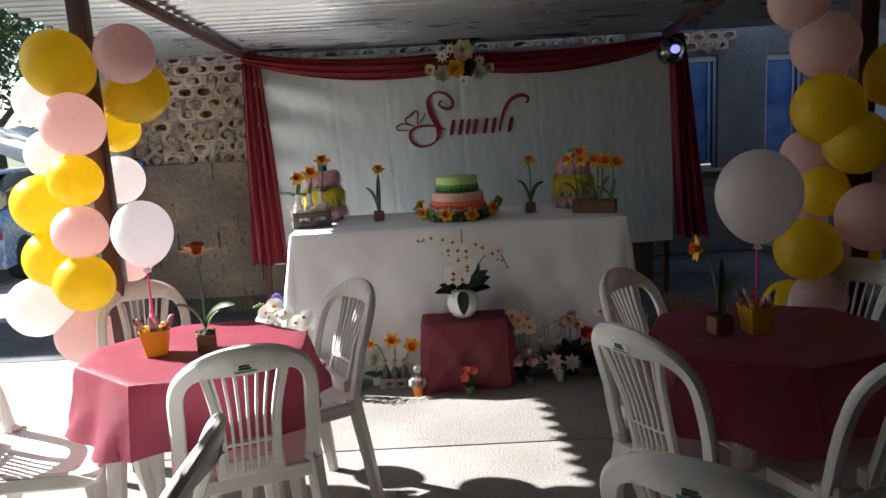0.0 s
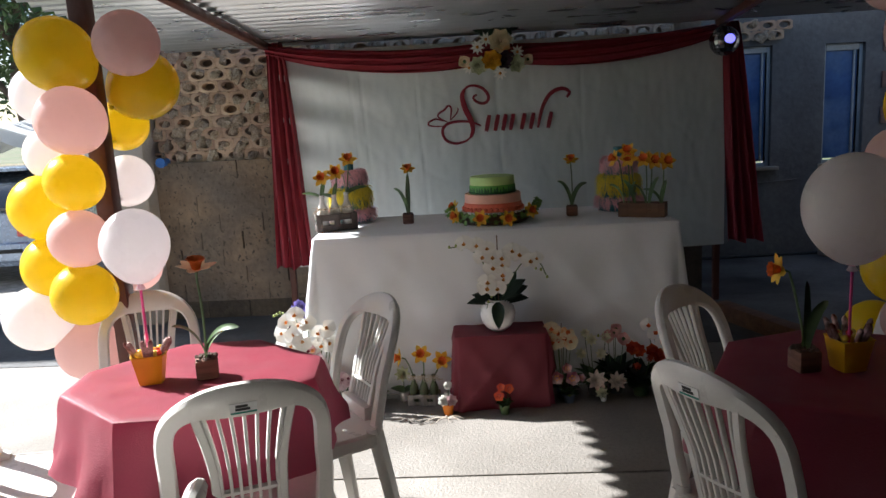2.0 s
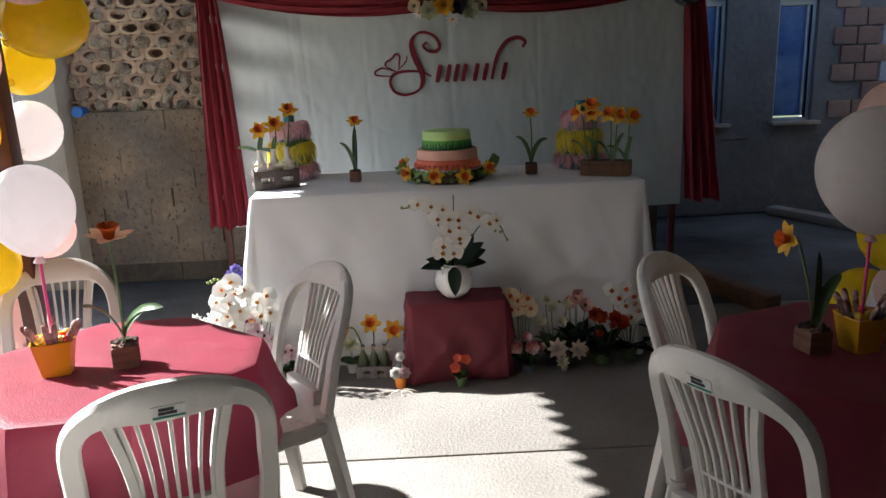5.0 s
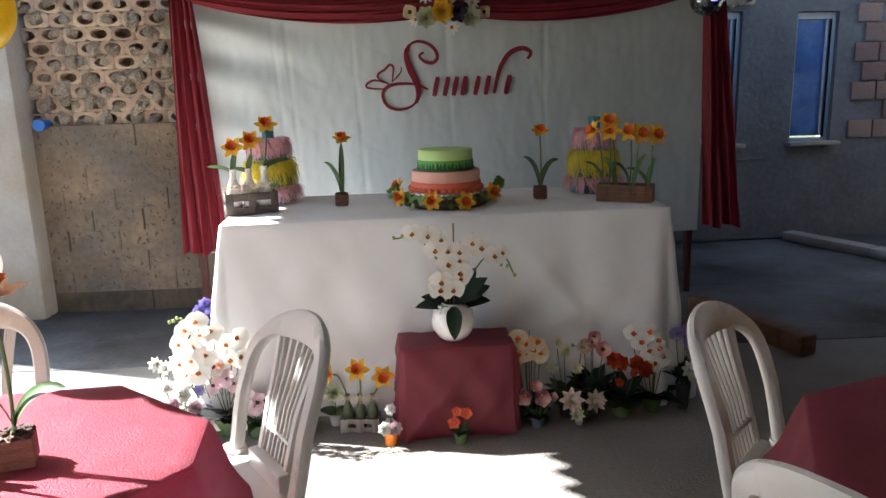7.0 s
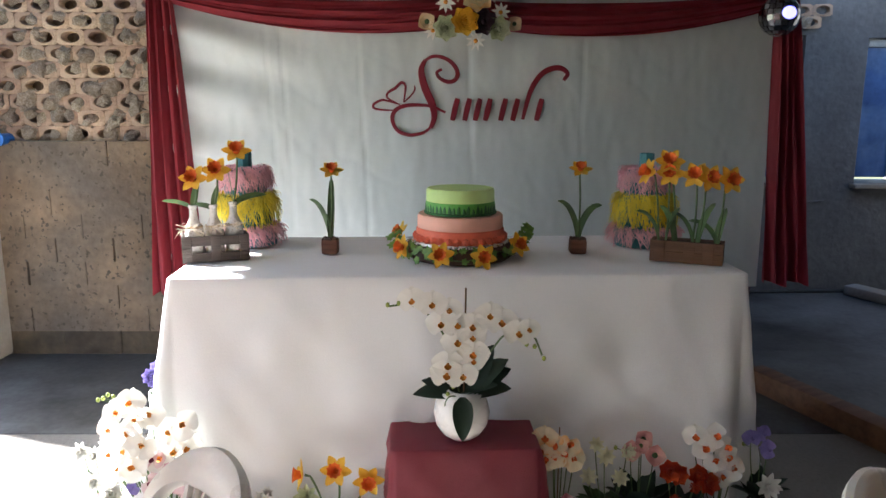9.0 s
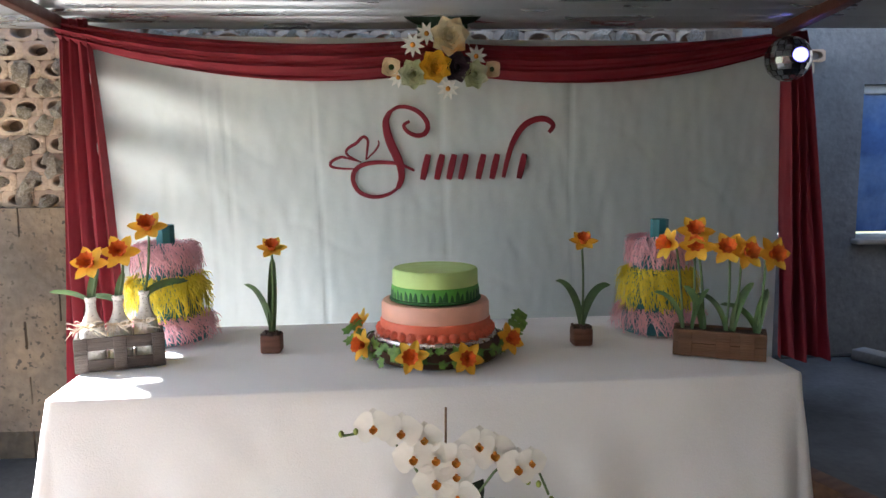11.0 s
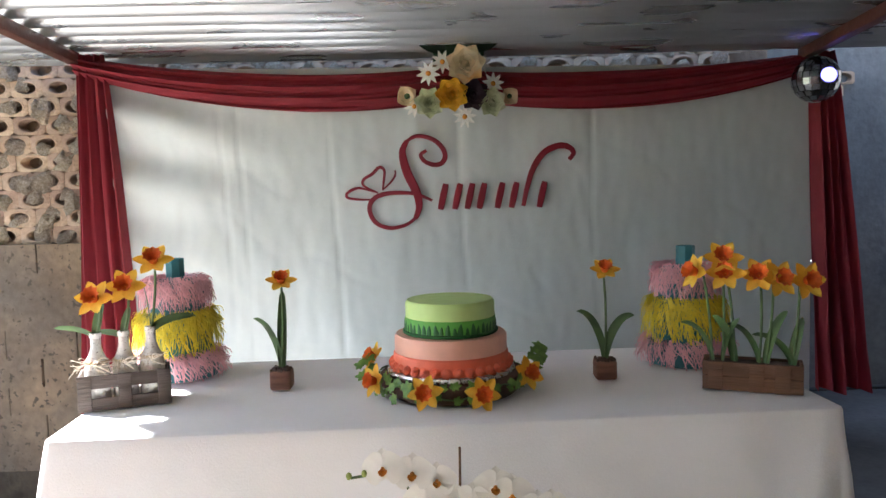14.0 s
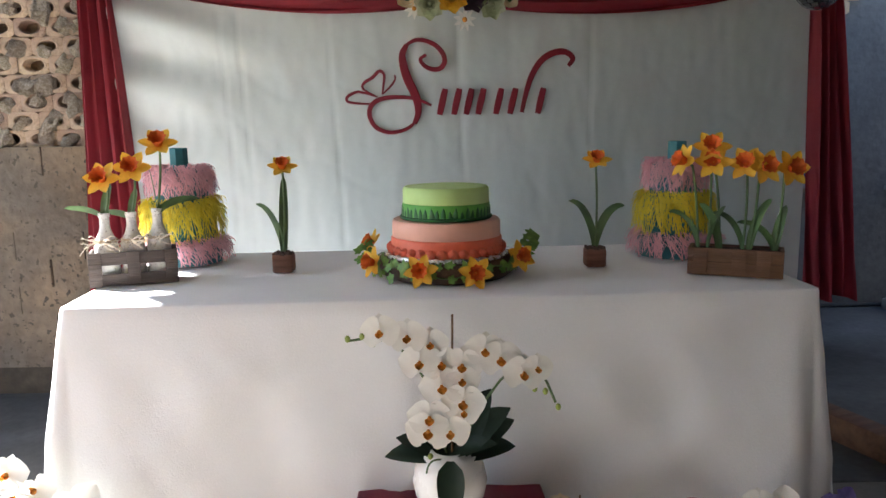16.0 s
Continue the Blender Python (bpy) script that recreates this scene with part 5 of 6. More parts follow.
for kind, dx, dz, s, dy in (("cream_rose", 0.01, -0.03, 2.0, -0.035), ("gold_rose", -0.032, -0.118, 1.7, -0.03), ("plum_rose", 0.034, -0.118, 1.6, -0.02), ("daisy", -0.10, -0.052, 1.25, -0.02), ("daisy", 0.098, -0.085, 1.2, -0.02), ("daisy", -0.055, -0.015, 1.2, -0.005),
                            ("daisy", 0.008, -0.185, 1.2, -0.025), ("daisy", -0.145, -0.15, 1.1, -0.01), ("cream_poppy", -0.165, -0.118, 1.3, 0.0), ("green_rose", -0.098, -0.14, 1.55, -0.015), ("green_rose", 0.09, -0.14, 1.5, -0.015), ("cream_poppy", 0.15, -0.122, 1.15, 0.0), ("daisy", 0.065, -0.02, 1.1, 0.0)):
    bloom(hang, kind, (dx, dy, dz), (dx * 1.2, -1, dz * 0.6), s, dx * 900)

# ---- orchid in a globe vase ----
VP = pose(0.095, 3.785, 0.355)
vase = thing("globe_vase_orchid", "white globe vase with a tall white orchid and dark leaves", "orchid", VP)
part("vase", Geo().lathe([(r * 1.1, z * 1.06) for r, z in [(0.001, 0.0), (0.03, 0.0), (0.052, 0.016), (0.068, 0.042), (0.074, 0.072), (0.068, 0.103), (0.053, 0.127), (0.036, 0.138), (0.033, 0.138), (0.045, 0.122), (0.05, 0.10), (0.001, 0.09)]], 36), WHITE_POT, vase)
part("support_stick", Geo().tube([(0.005, 0, 0.1), (0.009, 0, 0.445)], 0.0025, 6), STICK, vase)
stem(vase, (-0.005, 0, 0.12), (-0.205, -0.03, 0.40), (0.03, 0, 0.09), 0.0028)
stem(vase, (0.01, 0, 0.12), (0.225, -0.02, 0.255), (0.02, 0, 0.14), 0.0028)
stem(vase, (0, -0.01, 0.12), (-0.05, -0.05, 0.115), (-0.01, -0.03, 0.03), 0.002)
for px, pz, s in ((-100, 202, 1.0), (-63, 195, 1.0), (-32, 185, 0.9), (-47, 160, 1.05), (-18, 158, 1.0), (10, 155, 1.05), (41, 175, 1.0), (62, 163, 1.1), (93, 143, 1.05), (-18, 127, 1.1), (10, 135, 0.9), (11, 105, 1.1), (-35, 85, 1.1), (-37, 67, 1.15), (-7, 65, 1.0), (112, 150, 0.8), (12, 92, 0.8)):
    bloom(vase, "white_orchid", (0.012 + px * 0.00152, -0.035 - 0.0002 * (200 - pz), 0.112 + pz * 0.00152), (px * 0.002 + 0.08 * math.sin(px), -1, 0.12), s * 1.32, 8 * math.sin(pz))
for px, pz in ((-145, 192), (-125, 195), (-110, 185), (110, 117), (125, 113), (143, 90), (-35, 20), (-25, 35), (-22, 42)):
    part("bud", BUD_MESH, None, vase, m=pose(0.012 + px * 0.00152, -0.03, 0.112 + pz * 0.00152))
for turn, lift, s, roll in ((180, 24, 1.25, -40), (186, 8, 1.45, -30), (176, 46, 1.0, -50), (0, 12, 1.5, 35), (6, 30, 1.65, 45), (-6, 44, 1.7, 50), (10, 58, 1.7, 60), (30, 72, 1.75, 60), (-30, 30, 1.2, 30)):
    leaf(vase, "dark", (0, 0, 0.135), turn, lift, s, roll)
leaf(vase, "dark", (0.0, -0.066, 0.148), -90, -60, 1.25)


# ---- potted craft flowers along the table's foot ----
def potted(label, x, y, r, h, pot_material, blooms, leaves=(), stems=True, buds=(), stick=None, kind="round", z=0.0):
    p = thing("potted_flowers", label, "potted flowers", pose(x, y, z), group="potted craft flowers")
    pot(p, r, h, pot_material, kind)
    for k, (b, dx, dy, dz, s) in enumerate(blooms):
        dx, dz, s = dx * 1.1, dz * 1.06, s * 1.2
        if stems:
            stem(p, (0.2 * dx, 0.2 * dy, h * 0.9), (dx, dy + 0.004, dz - 0.004), (0.15 * dx, 0, 0.01), 0.0018)
        bloom(p, b, (dx, dy, dz), (dx * 2.0 + 0.15 * math.sin(k * 2.1), -1, 0.35 + 0.15 * math.sin(k * 3.3)), s, 40 * k)
    for b, turn, lift, s in leaves:
        leaf(p, b, (0, 0, h * 0.95), turn, lift + 12, s * 1.35)
    for dx, dy, dz in buds:
        part("bud", BUD_MESH, None, p, m=pose(dx, dy, dz))
        stem(p, (dx * 0.7, dy, dz - 0.01), (dx, dy, dz), (0, 0, 0), 0.0012)
    if stick:
        part("support_stick", Geo().tube([(0, 0.005, h * 0.8), (0, 0.005, stick)], 0.002, 6), STICK, p)
    return p


def leaves(kind, n, lift, s, start=0):
    n = round(n * 1.7) if n > 5 else n + 2
    return tuple((kind, start + 360 * i / n + 17 * math.sin(i * 2.7), lift + 14 * math.sin(i * 1.9), s * (1 + 0.15 * math.sin(i * 3.1))) for i in range(n))


rnd = random.Random(31)
white_cloud = [("white_orchid", dx, -0.035 + 0.012 * math.sin(40 * dx), dz, 1.2) for dx, dz in ((-0.045, 0.44), (-0.09, 0.405), (-0.035, 0.39), (-0.115, 0.35), (-0.06, 0.345), (0.0, 0.40), (0.085, 0.37), (0.092, 0.305),
               (0.045, 0.345), (0.05, 0.29), (0.012, 0.27), (-0.075, 0.295), (-0.12, 0.275), (-0.025, 0.315), (-0.10, 0.235), (-0.05, 0.25))]
potted("tall white orchid with golden hearts in a green pot", -0.80, 3.815, 0.045, 0.07, GREEN_POT, white_cloud, leaves("dark", 6, 25, 1.1), buds=((-0.15, 0, 0.46), (-0.165, 0, 0.455), (-0.135, 0, 0.47), (-0.12, 0, 0.465)))
potted("deep violet rose ball on a pale pot beside the table", -0.95, 4.27, 0.05, 0.30, WHITE_POT, [("violet_rose", 0.03 * math.cos(i * 1.26), 0.03 * math.sin(i * 1.26) - 0.01, 0.32 + 0.025 * (i % 2), 0.85) for i in range(5)] + [("violet_rose", 0, -0.02, 0.37, 0.9)], leaves("small", 6, 10, 1.0))
potted("white craft roses with small pale leaves in a dark pot", -0.985, 3.87, 0.04, 0.06, DARK_POT, [("white_lotus", 0.05 * math.cos(i * 1.1), -0.02 + 0.03 * math.sin(i * 1.1), 0.18 + 0.028 * (i % 4), 1.0) for i in range(9)], leaves("small", 12, 35, 1.1))
potted("blush roses on a twiggy bush in an orange pot", -0.93, 3.80, 0.028, 0.052, ORANGE_POT, [("mauve_rose", -0.035, -0.01, 0.13, 0.9), ("white_rose", 0.0, -0.02, 0.17, 0.9), ("mauve_rose", 0.03, 0, 0.11, 0.8), ("white_rose", -0.06, 0, 0.10, 0.8), ("white_rose", -0.02, 0.01, 0.09, 0.7)], leaves("small", 9, 40, 0.8))
potted("blue and violet pansies in a dark clay pot", -0.85, 3.81, 0.032, 0.05, SLICE_WOOD, [("violet_orchid", 0.03 * math.cos(i * 1.3), 0.02 * math.sin(i * 1.3), 0.13 + 0.016 * (i % 4), 0.6) for i in range(7)], leaves("round", 7, 20, 0.9))
potted("mauve orchids with wine hearts in a green pot", -0.765, 3.80, 0.038, 0.06, GREEN_POT, [("mauve_orchid", -0.035 + 0.02 * i, -0.02 + 0.012 * math.sin(i * 2), 0.27 - 0.022 * i, 0.95) for i in range(6)] + [("mauve_orchid", -0.04, -0.03, 0.2, 0.9)], leaves("dark", 5, 20, 0.9))
potted("pale pink orchid heads in a ribbed green bowl", -0.655, 3.78, 0.046, 0.055, GREEN_POT, [("mauve_orchid", 0.03 * math.cos(i * 1.5), -0.02, 0.12 + 0.018 * (i % 3), 0.95) for i in range(5)], leaves("broad", 7, 18, 0.8))
potted("white cyclamen with grey-green leaves in a dark pot", -0.505, 3.80, 0.036, 0.05, DARK_POT, [("white_lotus", 0.03 * math.cos(i * 1.4), -0.01 + 0.015 * math.sin(i * 1.4), 0.13 + 0.016 * (i % 3), 0.7) for i in range(6)], leaves("round", 8, 12, 1.0))
potted("pale green craft lotus in a small white pot", -0.372, 3.845, 0.026, 0.045, WHITE_POT, [("green_lotus", 0, 0, 0.125, 1.25)], (("round", 170, 12, 1.0), ("round", 10, 12, 1.0)))
MC = pose(-0.27, 3.80, 0.0, 0, 0, -3)
slat_crate(MC, "small whitewashed slatted crate holding green bottles", 0.15, 0.07, 0.055, WOOD_PALE)
for i, (hx, hz, way) in enumerate(((-0.05, 0.225, (-0.95, -0.3, 0.15)), (0.0, 0.24, (-0.05, -0.85, 0.5)), (0.045, 0.215, (0.2, -0.97, 0.1)))):
    bottle(MC @ pose(-0.048 + 0.048 * i, 0, 0.008), "moss green textured bottle tied with twine, holding a daffodil", GREEN_GLASS, 0.135, 0.02, 0.92, (hx, -0.02, hz), way, (), group="moss green bottles")
potted("white roses with raffia in a small orange pot", -0.152, 3.66, 0.027, 0.05, ORANGE_POT, [("white_rose", -0.016, -0.014, 0.066, 0.75), ("mauve_rose", 0.016, -0.012, 0.066, 0.75), ("white_rose", 0.004, 0.0, 0.13, 0.6), ("white_rose", 0.0, 0.016, 0.07, 0.7)], leaves("small", 4, 10, 0.6))
twig = Geo()
for k in range(9):
    a = radians(-150 + 40 * k)
    twig.tube(arc_pts((0, 0, 0.004), (0.07 * math.cos(a) + 0.01 * k - 0.04, 0.03 * math.sin(a) - 0.015, 0.006), (0, 0, 0.01), 6), 0.0012, 4)
tagged(solid("raffia_strands", twig, RAFFIA, "loose pale raffia strands on the floor", "raffia", m=pose(-0.15, 3.60, 0)), kind="stuff")
potted("red and amber pansies in a dark green pot", 0.106, 3.64, 0.024, 0.045, GREEN_POT, [("red_pansy", -0.022, -0.012, 0.085, 0.95), ("red_pansy", 0.02, -0.006, 0.115, 0.9), ("red_pansy", -0.012, 0, 0.12, 0.75)], leaves("small", 7, 20, 0.9))
potted("amber orchid with orange hearts on a stick in a slate pot", 0.39, 3.83, 0.03, 0.04, BLUE_POT, [("amber_orchid", dx, -0.03, dz, 1.0) for dx, dz in ((-0.045, 0.325), (-0.06, 0.285), (-0.02, 0.30), (0.005, 0.275), (0.02, 0.30), (-0.015, 0.265), (0.035, 0.26), (-0.04, 0.262))], leaves("dark", 4, 15, 0.8), stick=0.36, buds=((-0.095, -0.02, 0.285), (-0.085, -0.02, 0.30)))
potted("wine and white pansies in a slate blue pot", 0.41, 3.755, 0.028, 0.04, BLUE_POT, [("wine_pansy", -0.05, -0.01, 0.115, 1.3), ("wine_pansy", 0.014, -0.02, 0.115, 1.4), ("wine_pansy", -0.005, 0, 0.155, 1.0), ("wine_pansy", 0.055, 0, 0.11, 0.8)], leaves("small", 10, 15, 1.0))
potted("ivory craft roses above dark leaves in a dark pot", 0.545, 3.84, 0.04, 0.06, DARK_POT, [("cream_lotus", -0.06, -0.02, 0.20, 0.9), ("cream_lotus", -0.02, -0.03, 0.265, 0.95), ("cream_lotus", 0.025, -0.02, 0.195, 0.9), ("cream_lotus", 0.045, -0.01, 0.27, 0.9), ("cream_lotus", -0.04, 0, 0.285, 0.8)], leaves("broad", 12, 28, 1.0) + leaves("round", 6, 20, 1.0, 20))
potted("pale blush magnolia blooms lying low in a white cup", 0.57, 3.755, 0.016, 0.035, WHITE_POT, [("blush_lotus", -0.03, -0.01, 0.10, 1.6), ("blush_lotus", 0.05, 0.0, 0.09, 1.5), ("cream_lotus", -0.01, -0.02, 0.045, 1.0)], leaves("small", 5, 25, 0.9))
potted("pink poppies with green eyes in a dark pot", 0.645, 3.855, 0.036, 0.06, DARK_POT, [("poppy", -0.035, -0.02, 0.27, 1.05), ("poppy", 0.0, 0.0, 0.295, 1.0), ("poppy", 0.03, -0.02, 0.255, 1.05), ("poppy", -0.01, -0.02, 0.285, 0.8)], leaves("dark", 6, 45, 1.2), buds=((-0.08, 0, 0.285),))
potted("red craft tulips above round leaves in a green pot", 0.755, 3.82, 0.042, 0.06, GREEN_POT, [("red_rose", -0.035, -0.01, 0.22, 0.95), ("red_rose", -0.01, 0, 0.205, 0.9), ("tulip", 0.035, -0.01, 0.17, 0.95), ("red_rose", 0.075, 0, 0.18, 1.0), ("tulip", -0.025, -0.03, 0.14, 1.0), ("red_rose", 0.05, 0.01, 0.2, 0.9)], leaves("round", 12, 8, 1.15) + leaves("dark", 5, 35, 1.1, 30))
potted("white orchid with orange hearts in a green pot", 0.885, 3.85, 0.038, 0.06, GREEN_POT, [("orange_orchid", dx, -0.03, dz, 1.0) for dx, dz in ((-0.085, 0.32), (-0.06, 0.285), (-0.03, 0.32), (0.0, 0.285), (0.005, 0.25), (-0.025, 0.245), (0.025, 0.22), (-0.005, 0.20))], leaves("dark", 6, 15, 1.0), buds=((-0.12, -0.02, 0.33), (-0.105, -0.02, 0.335)))
potted("violet orchid with a white lotus in a mossy dark pot", 1.012, 3.86, 0.03, 0.11, DARK_POT, [("violet_orchid", -0.035, -0.01, 0.30, 0.75), ("violet_orchid", 0.0, 0, 0.31, 0.7), ("violet_orchid", 0.01, -0.02, 0.27, 0.75), ("white_lotus", 0.01, -0.03, 0.165, 1.35)], leaves("dark", 4, 40, 0.9), buds=((-0.06, -0.01, 0.30),))


# ---- on the guest tables ----
def sweets_bucket(m, seed, balloon, label):
    b = thing("sweets_bucket", label, "bucket", m, group="sweets buckets")
    g = Geo()
    prof = [(0.001, 0), (0.030, 0), (0.031, 0.003), (0.043, 0.074), (0.045, 0.076), (0.044, 0.078), (0.041, 0.076), (0.031, 0.012), (0.001, 0.01)]

    def square(a, r, z, v):
        return r * (1.0 / max(abs(math.cos(a)), abs(math.sin(a)))) ** 0.62, z
    part("bucket", g.lathe(prof, 32, wave=square), YELLOW_BUCKET, b)
    rnd = random.Random(seed)
    for k in range(11):
        a = rnd.uniform(0, 2 * math.pi)
        foot = Vector((0.022 * math.cos(a), 0.022 * math.sin(a), 0.05))
        tip = foot + Vector((0.034 * math.cos(a), 0.028 * math.sin(a), rnd.uniform(0.05, 0.075)))
        part("wrapped_sweet", Geo().tube([foot, foot.lerp(tip, 0.3), foot.lerp(tip, 0.9), tip], [0.004, 0.0065, 0.0065, 0.003], 8), CELLO, b)
    for k in range(16):
        part("sweet", Geo().ball((rnd.uniform(-0.03, 0.03), rnd.uniform(-0.03, 0.03), 0.073 + rnd.uniform(0, 0.012)), 0.0085, 8, 6), SWEET_GOLD if k % 3 else SWEET_RED, b)
    bx, by, bz, r, material = balloon
    part("stick", Geo().tube([(0, 0, 0.02), (bx, by, bz - r * 1.27)], 0.0034, 8), PINK_STICK, b, "pink plastic balloon stick")
    cup = part("balloon_cup", Geo().lathe([(0.003, 0), (0.012, 0.016), (0.011, 0.017), (0.002, 0.004)], 12), PINK_STICK, b, m=pose(bx, by, bz - r * 1.27))
    round_one = part("balloon", balloon_geo(r, 1.08), material, b, "round pale balloon on the stick", m=pose(bx, by, bz))
    part("knot", knot_geo(r, 1.08), material, round_one)
    return b


sweets_bucket(pose(-0.83, 2.25, 0.71, 0, 0, 15), 5, (0.0, 0.0, 0.36, 0.084, WHITE_BALLOON), "yellow bucket of wrapped sweets with a white balloon, sunlit")
sweets_bucket(pose(0.885, 2.17, 0.71, 0, 0, 10), 6, (0.0, 0.0, 0.385, 0.113, WHITE_BALLOON), "yellow bucket of wrapped sweets with a pale balloon, shaded")
d = thing("daffodil_block", "cream and orange craft daffodil in a rough wood block, sunlit", "craft flower", pose(-0.69, 2.27, 0.71, 0, 0, 20), group="guest table daffodils")
pot(d, 0.028, 0.052, WOOD_RED, "block")
daffodil(d, (0, 0, 0.052), (0.0, -0.005, 0.285), (0.05, -0.2, 1), ((150, 0.14, 0.07), (-30, 0.145, 0.08)), "cream_daffodil", 1.05)
d = thing("daffodil_block", "yellow craft daffodil leaning from a rough wood block, shaded", "craft flower", pose(0.785, 2.17, 0.71, 0, 0, 10), group="guest table daffodils")
pot(d, 0.028, 0.052, WOOD_RED, "block")
daffodil(d, (0, 0, 0.052), (-0.035, 0.05, 0.235), (-1, 0.1, 0.12), ((60, 0.17, 0.01), (0, 0.15, 0.04)), size=0.85)

# ---- yard beyond the shelter ----
car = thing("parked_car", "silver-blue hatchback parked in the yard, seen from behind", "car", pose(-6.35, 9.2, -0.46, 0, 0, 6))
body = Geo()
PROFILE = [(0.0, 0.30, 0.78), (0.02, 0.24, 0.80), (0.05, 0.55, 0.81), (0.12, 0.80, 0.80), (0.22, 0.93, 0.79), (0.9, 0.97, 0.8), (2.6, 0.95, 0.8), (3.6, 0.72, 0.74), (3.75, 0.45, 0.7)]


def car_at(u, v):
    y, top, hw = PROFILE[min(len(PROFILE) - 1, round(u * (len(PROFILE) - 1)))]
    a = math.pi * v
    x = hw * max(-1, min(1, 1.25 * math.cos(a)))
    z = 0.24 + (top - 0.24) * min(1, 1.6 * math.sin(a)) if top > 0.24 else 0.24
    return (x, y, z)


part("body", body.grid(car_at, len(PROFILE) - 1, 16), CAR_PAINT, car)
cab = Geo().grid(lambda u, v: ((0.72 - 0.13 * math.sin(math.pi * min(1, max(0, u)))) * max(-1, min(1, 1.3 * math.cos(math.pi * v))), 0.16 + 2.5 * u - 0.0 * v, 0.92 + 0.50 * math.sin(math.pi * u) ** 0.45 * min(1, 1.5 * math.sin(math.pi * v))), 16, 16)
part("cabin_glass", cab, CAR_GLASS, car)
part("cabin_roof", Geo().box((0, 1.35, 1.415), (1.12, 1.5, 0.05), 0.02), CAR_PAINT, car)
part("bumper", Geo().box((0, 0.0, 0.42), (1.56, 0.14, 0.24), 0.05), CAR_PAINT, car)
part("bumper_strip", Geo().box((0, -0.072, 0.44), (1.4, 0.02, 0.05), 0.008), RUBBER, car)
plate = part("number_plate", Geo().box((-0.1, -0.04, 0.60), (0.40, 0.012, 0.13), 0.004), STICKER, car, "white plate with dark bars")
for k in range(4):
    part("plate_bar", Geo().box((-0.22 + 0.08 * k, -0.048, 0.60), (0.045, 0.004, 0.07)), INK, plate)
for x in (-0.70, 0.70):
    part("tail_light", Geo().box((x, 0.055, 0.70), (0.18, 0.08, 0.20), 0.02), TAIL_RED, car)
for x in (-0.72, 0.72):
    for y in (0.65, 3.0):
        w = part("wheel", Geo().lathe([(0.001, -0.09), (0.2, -0.09), (0.29, -0.08), (0.30, 0), (0.29, 0.08), (0.2, 0.09), (0.001, 0.09)], 24), RUBBER, car, m=pose(x, y, 0.30, 0, 90, 0))
        part("hub", Geo().lathe([(0.001, -0.1), (0.17, -0.095), (0.18, 0), (0.17, 0.095), (0.001, 0.1)], 16), FOIL, w)

aw = thing("yard_awning", "bleached fabric awning with a scalloped edge on poles", "awning", pose(-7.1, 12.2, -1.1, 0, 0, 8))
part("canopy", Geo().grid(lambda u, v: (-2.6 + 5.2 * u, -1.6 + 3.2 * v, 1.75 + 0.95 * (1 - abs(2 * u - 1)) + 0.03 * math.sin(18 * v)), 20, 12), AWNING, aw)
val = Geo().grid(lambda u, v: (-2.6 + 5.2 * u, -1.62, 1.75 + 0.95 * (1 - abs(2 * u - 1)) - v * (0.16 + 0.05 * abs(math.sin(30 * u)))), 120, 3)
part("valance", val, AWNING, aw)
for x in (-2.5, 2.5):
    for y in (-1.5, 1.5):
        part("pole", Geo().tube([(x, y, 0.64), (x, y, 1.78)], 0.025, 8), RUST_STEEL, aw)


def tree(m, seed, h, spread, label):
    t = thing("tree", label, "tree", m)
    rnd = random.Random(seed)
    trunk = Geo().tube([(0.06 * math.sin(k), 0.05 * math.cos(2 * k), h * 0.55 * k / 7) for k in range(8)], [0.2 - 0.018 * k for k in range(8)], 10)
    tips = []
    for k in range(11):
        a = rnd.uniform(0, 6.28)
        s = Vector((0, 0, h * rnd.uniform(0.25, 0.55)))
        e = s + Vector((spread * rnd.uniform(0.4, 0.9) * math.cos(a), spread * rnd.uniform(0.4, 0.9) * math.sin(a), h * rnd.uniform(0.12, 0.42)))
        trunk.tube(arc_pts(s, e, (0, 0, 0.15), 6), [0.07 - 0.009 * i for i in range(7)], 6)
        tips += [s.lerp(e, f) for f in (0.45, 0.7, 0.9, 1.05)]
    part("trunk", trunk, BARK, t)
    g = Geo()
    for p in tips:
        for _ in range(170):
            d = Vector((rnd.gauss(0, 1), rnd.gauss(0, 1), rnd.gauss(0, 0.75))) * spread * 0.17
            n = Vector((rnd.uniform(-1, 1), rnd.uniform(-1, 1), rnd.uniform(0.1, 1))).normalized()
            mm = aim(p + d, n, rnd.uniform(0, 360), rnd.uniform(0.7, 1.4))
            g.add([(-0.09, 0, 0), (0, -0.032, 0.012), (0.10, 0, -0.01), (0, 0.032, 0.012)], [(0, 1, 2, 3)], mm)
    tagged(part("crown", g, TREE_LEAF, t, smooth=False), kind="stuff")
    return t


tree(pose(-8.6, 14.5, -0.46), 2, 7.5, 3.0, "dark broadleaf tree behind the yard")
tree(pose(-12.0, 16.5, -0.46), 5, 8.5, 3.4, "tall shady broadleaf tree at the yard's end")
tree(pose(-5.2, 17.5, -0.46), 9, 8.0, 3.2, "dense dark tree behind the awning")

# ---- wall pieces ----
def block_mesh(w, h, d, seed, bevel=0.0):
    g = Geo().box((0, 0, 0), (w, d, h), bevel)
    return g.mesh(BLOCK)


# worn flush blocks; here and there an upright joint stands open
PITCH, ROW = 0.302, 0.1245
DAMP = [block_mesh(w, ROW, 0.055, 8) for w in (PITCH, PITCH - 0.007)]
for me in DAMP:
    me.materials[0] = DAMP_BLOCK
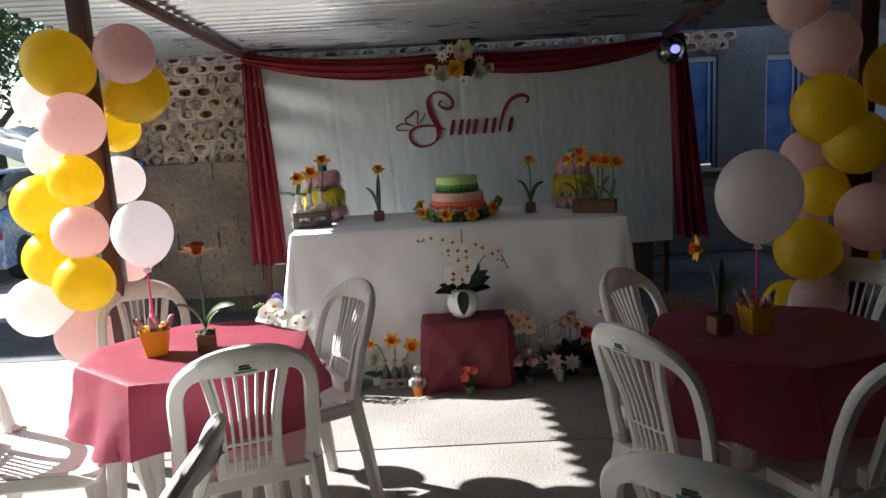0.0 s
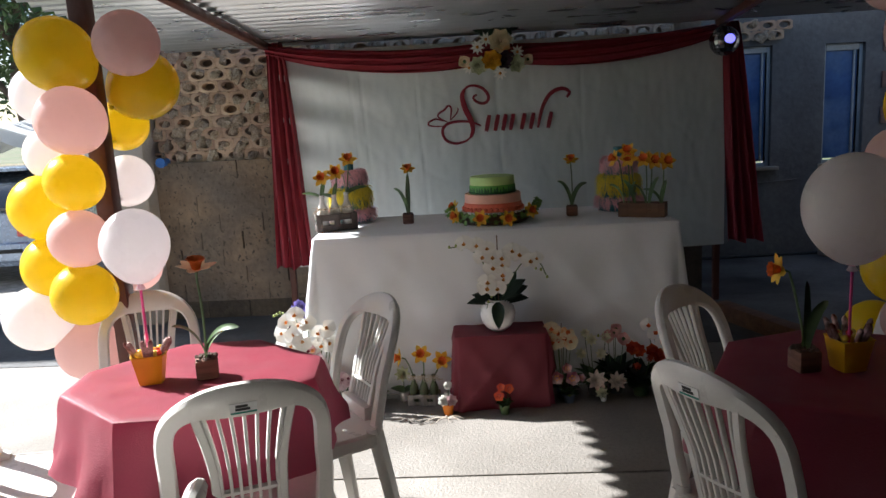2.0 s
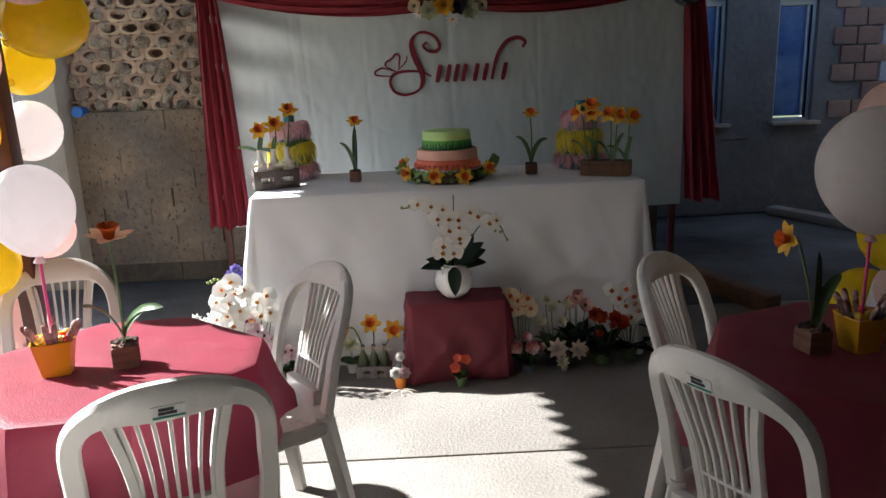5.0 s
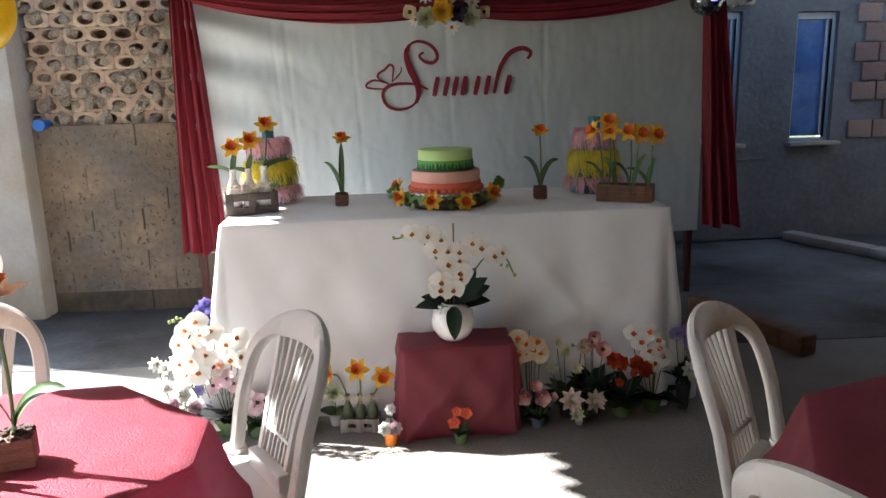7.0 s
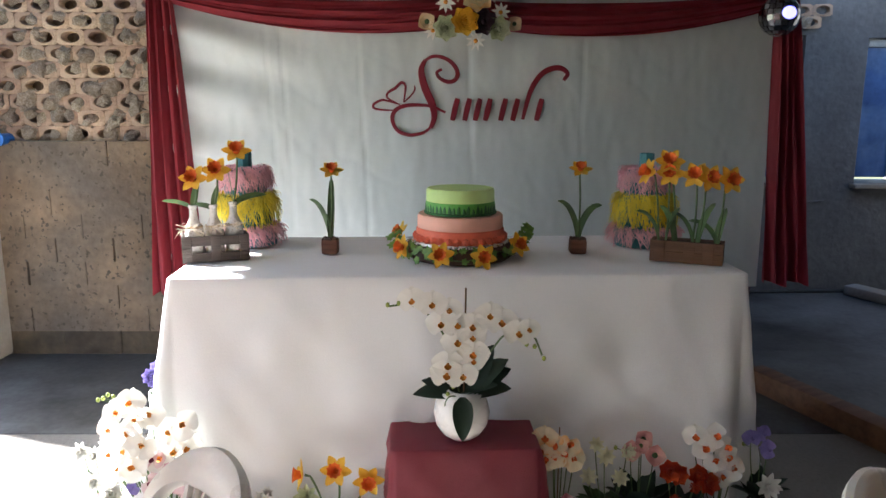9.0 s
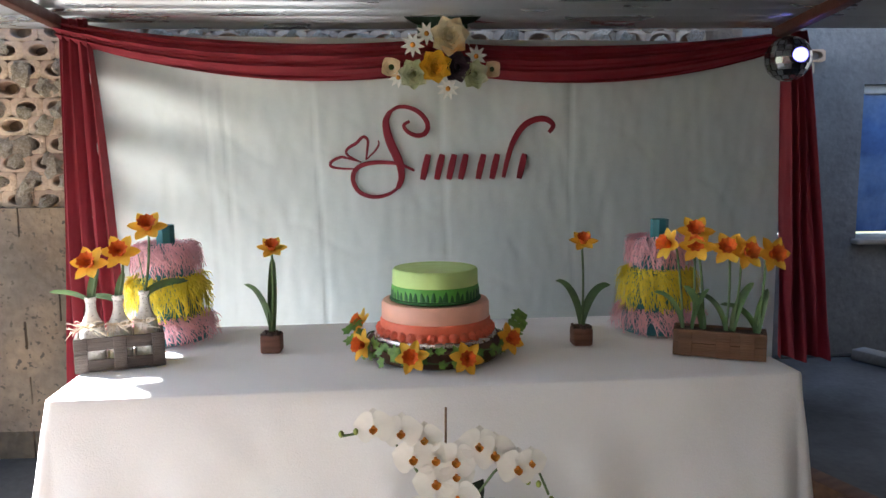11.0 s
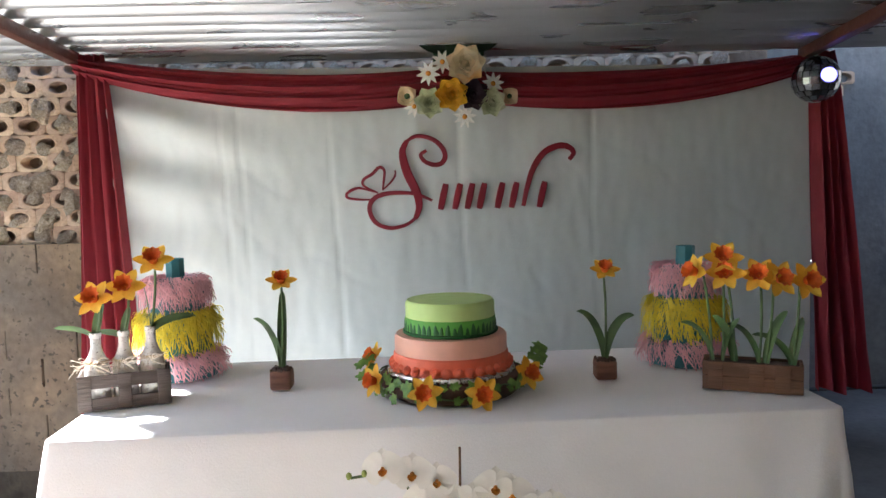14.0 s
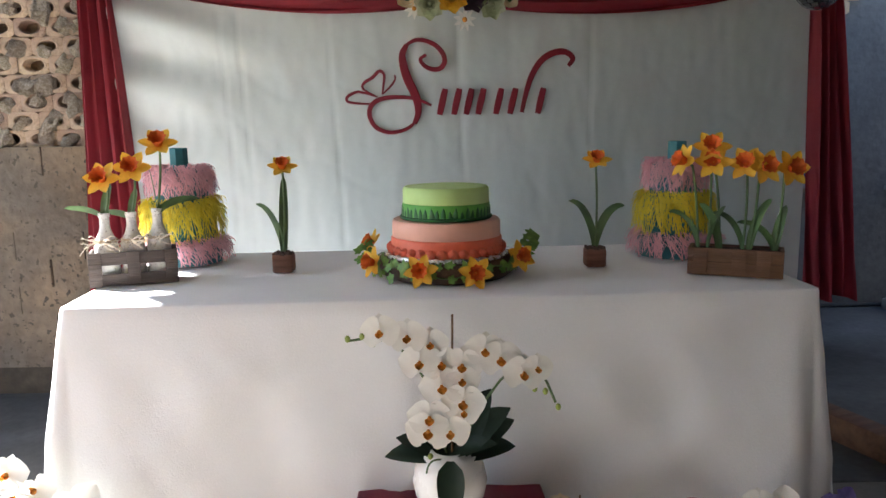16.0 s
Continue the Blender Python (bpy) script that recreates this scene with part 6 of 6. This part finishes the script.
kinds = [block_mesh(w, ROW, 0.055, 1) for w in (PITCH, PITCH - 0.010, PITCH, PITCH - 0.014, PITCH)]
rnd = random.Random(77)
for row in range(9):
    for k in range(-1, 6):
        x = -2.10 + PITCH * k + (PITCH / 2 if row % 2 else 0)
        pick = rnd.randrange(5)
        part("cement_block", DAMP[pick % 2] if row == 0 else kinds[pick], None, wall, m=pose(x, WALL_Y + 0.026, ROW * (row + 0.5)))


def pierced_tile(w, h, a, b, d):
    """A clay face with an oval hole that runs into its depth."""
    g = Geo()
    n = 20
    rims = [[], [], [], []]
    for i in range(n):
        t = 2 * math.pi * i / n
        c, q = math.cos(t), math.sin(t)
        k = 1 / max(abs(c), abs(q))
        rims[0].append((c * k * w / 2, 0.0, q * k * h / 2))
        rims[1].append((c * a * 1.12, -0.006, q * b * 1.14))
        rims[2].append((c * a, -0.003, q * b))
        rims[3].append((c * a * 0.92, d, q * b * 0.9))
    for ring in rims:
        g.v += ring
    g.f = [(r * n + i, r * n + (i + 1) % n, (r + 1) * n + (i + 1) % n, (r + 1) * n + i) for r in range(3) for i in range(n)]
    return g.mesh(CLAY)


TILES = [pierced_tile(0.135, 0.079, 0.046, 0.027, 0.055), pierced_tile(0.135, 0.079, 0.040, 0.023, 0.055)]


def lump_mesh(seed):
    g = Geo().ball((0, 0, 0), 1.0, 9, 6)
    g.v = [tuple(Vector(p) * (0.75 + 0.55 * noise.noise(Vector(p) * 1.7 + Vector((seed * 3.1, 0, 0))) + 0.25 * noise.noise(Vector(p) * 4 + Vector((0, seed, 0))))) for p in g.v]
    return g.mesh(MORTAR_LUMP)


LUMPS = [lump_mesh(s) for s in range(7)]


def lattice(owner, x0, x1, z0, z1, y, lumps):
    """Staggered rows of pierced clay tiles, many holes choked with mortar lumps."""
    row, z = 0, z0
    while z < z1:
        x = x0 + (0.0675 if row % 2 else 0.0)
        while x < x1:
            part("clay_tile", rnd.choice(TILES), None, owner, m=pose(x, y + rnd.uniform(-0.004, 0.004), z, 0, rnd.uniform(-3, 3), 0))
            for _ in range(2):
                if rnd.random() < lumps(x, z):
                    s = rnd.uniform(0.034, 0.062)
                    part("mortar_lump", rnd.choice(LUMPS), None, owner, m=pose(x + rnd.uniform(-0.035, 0.035), y - 0.004 + rnd.uniform(0, 0.02), z + rnd.uniform(-0.025, 0.025), rnd.uniform(0, 60), 0, rnd.uniform(0, 180)) @ Matrix.Diagonal((s * 1.15, s * 0.75, s, 1)))
            x += 0.135
        z += 0.079
        row += 1


lattice(lattice_wall, -2.2, -1.05, 1.155, 2.0, WALL_Y + 0.045, lambda x, z: 1.0 if z < 1.28 else 0.8 if z < 1.6 else 0.5)
lattice(lattice_wall, -1.0, 1.4, 1.83, 2.0, WALL_Y + 0.045, lambda x, z: 0.4)
lattice(building_wall, 2.0, 2.62, 1.86, 2.0, FAR_Y - 0.03, lambda x, z: 0.4)
brick_me = block_mesh(0.185, 0.135, 0.03, 9, 0.0016)
brick_me.materials[0] = BRICK
for row in range(9):
    for k in range(2):
        x = 3.52 + 0.2 * k + (0.07 if row % 2 else 0)
        if rnd.random() < 0.85:
            part("hollow_brick", brick_me, None, building_wall, m=pose(x, FAR_Y - 0.004, 0.86 + 0.148 * row))
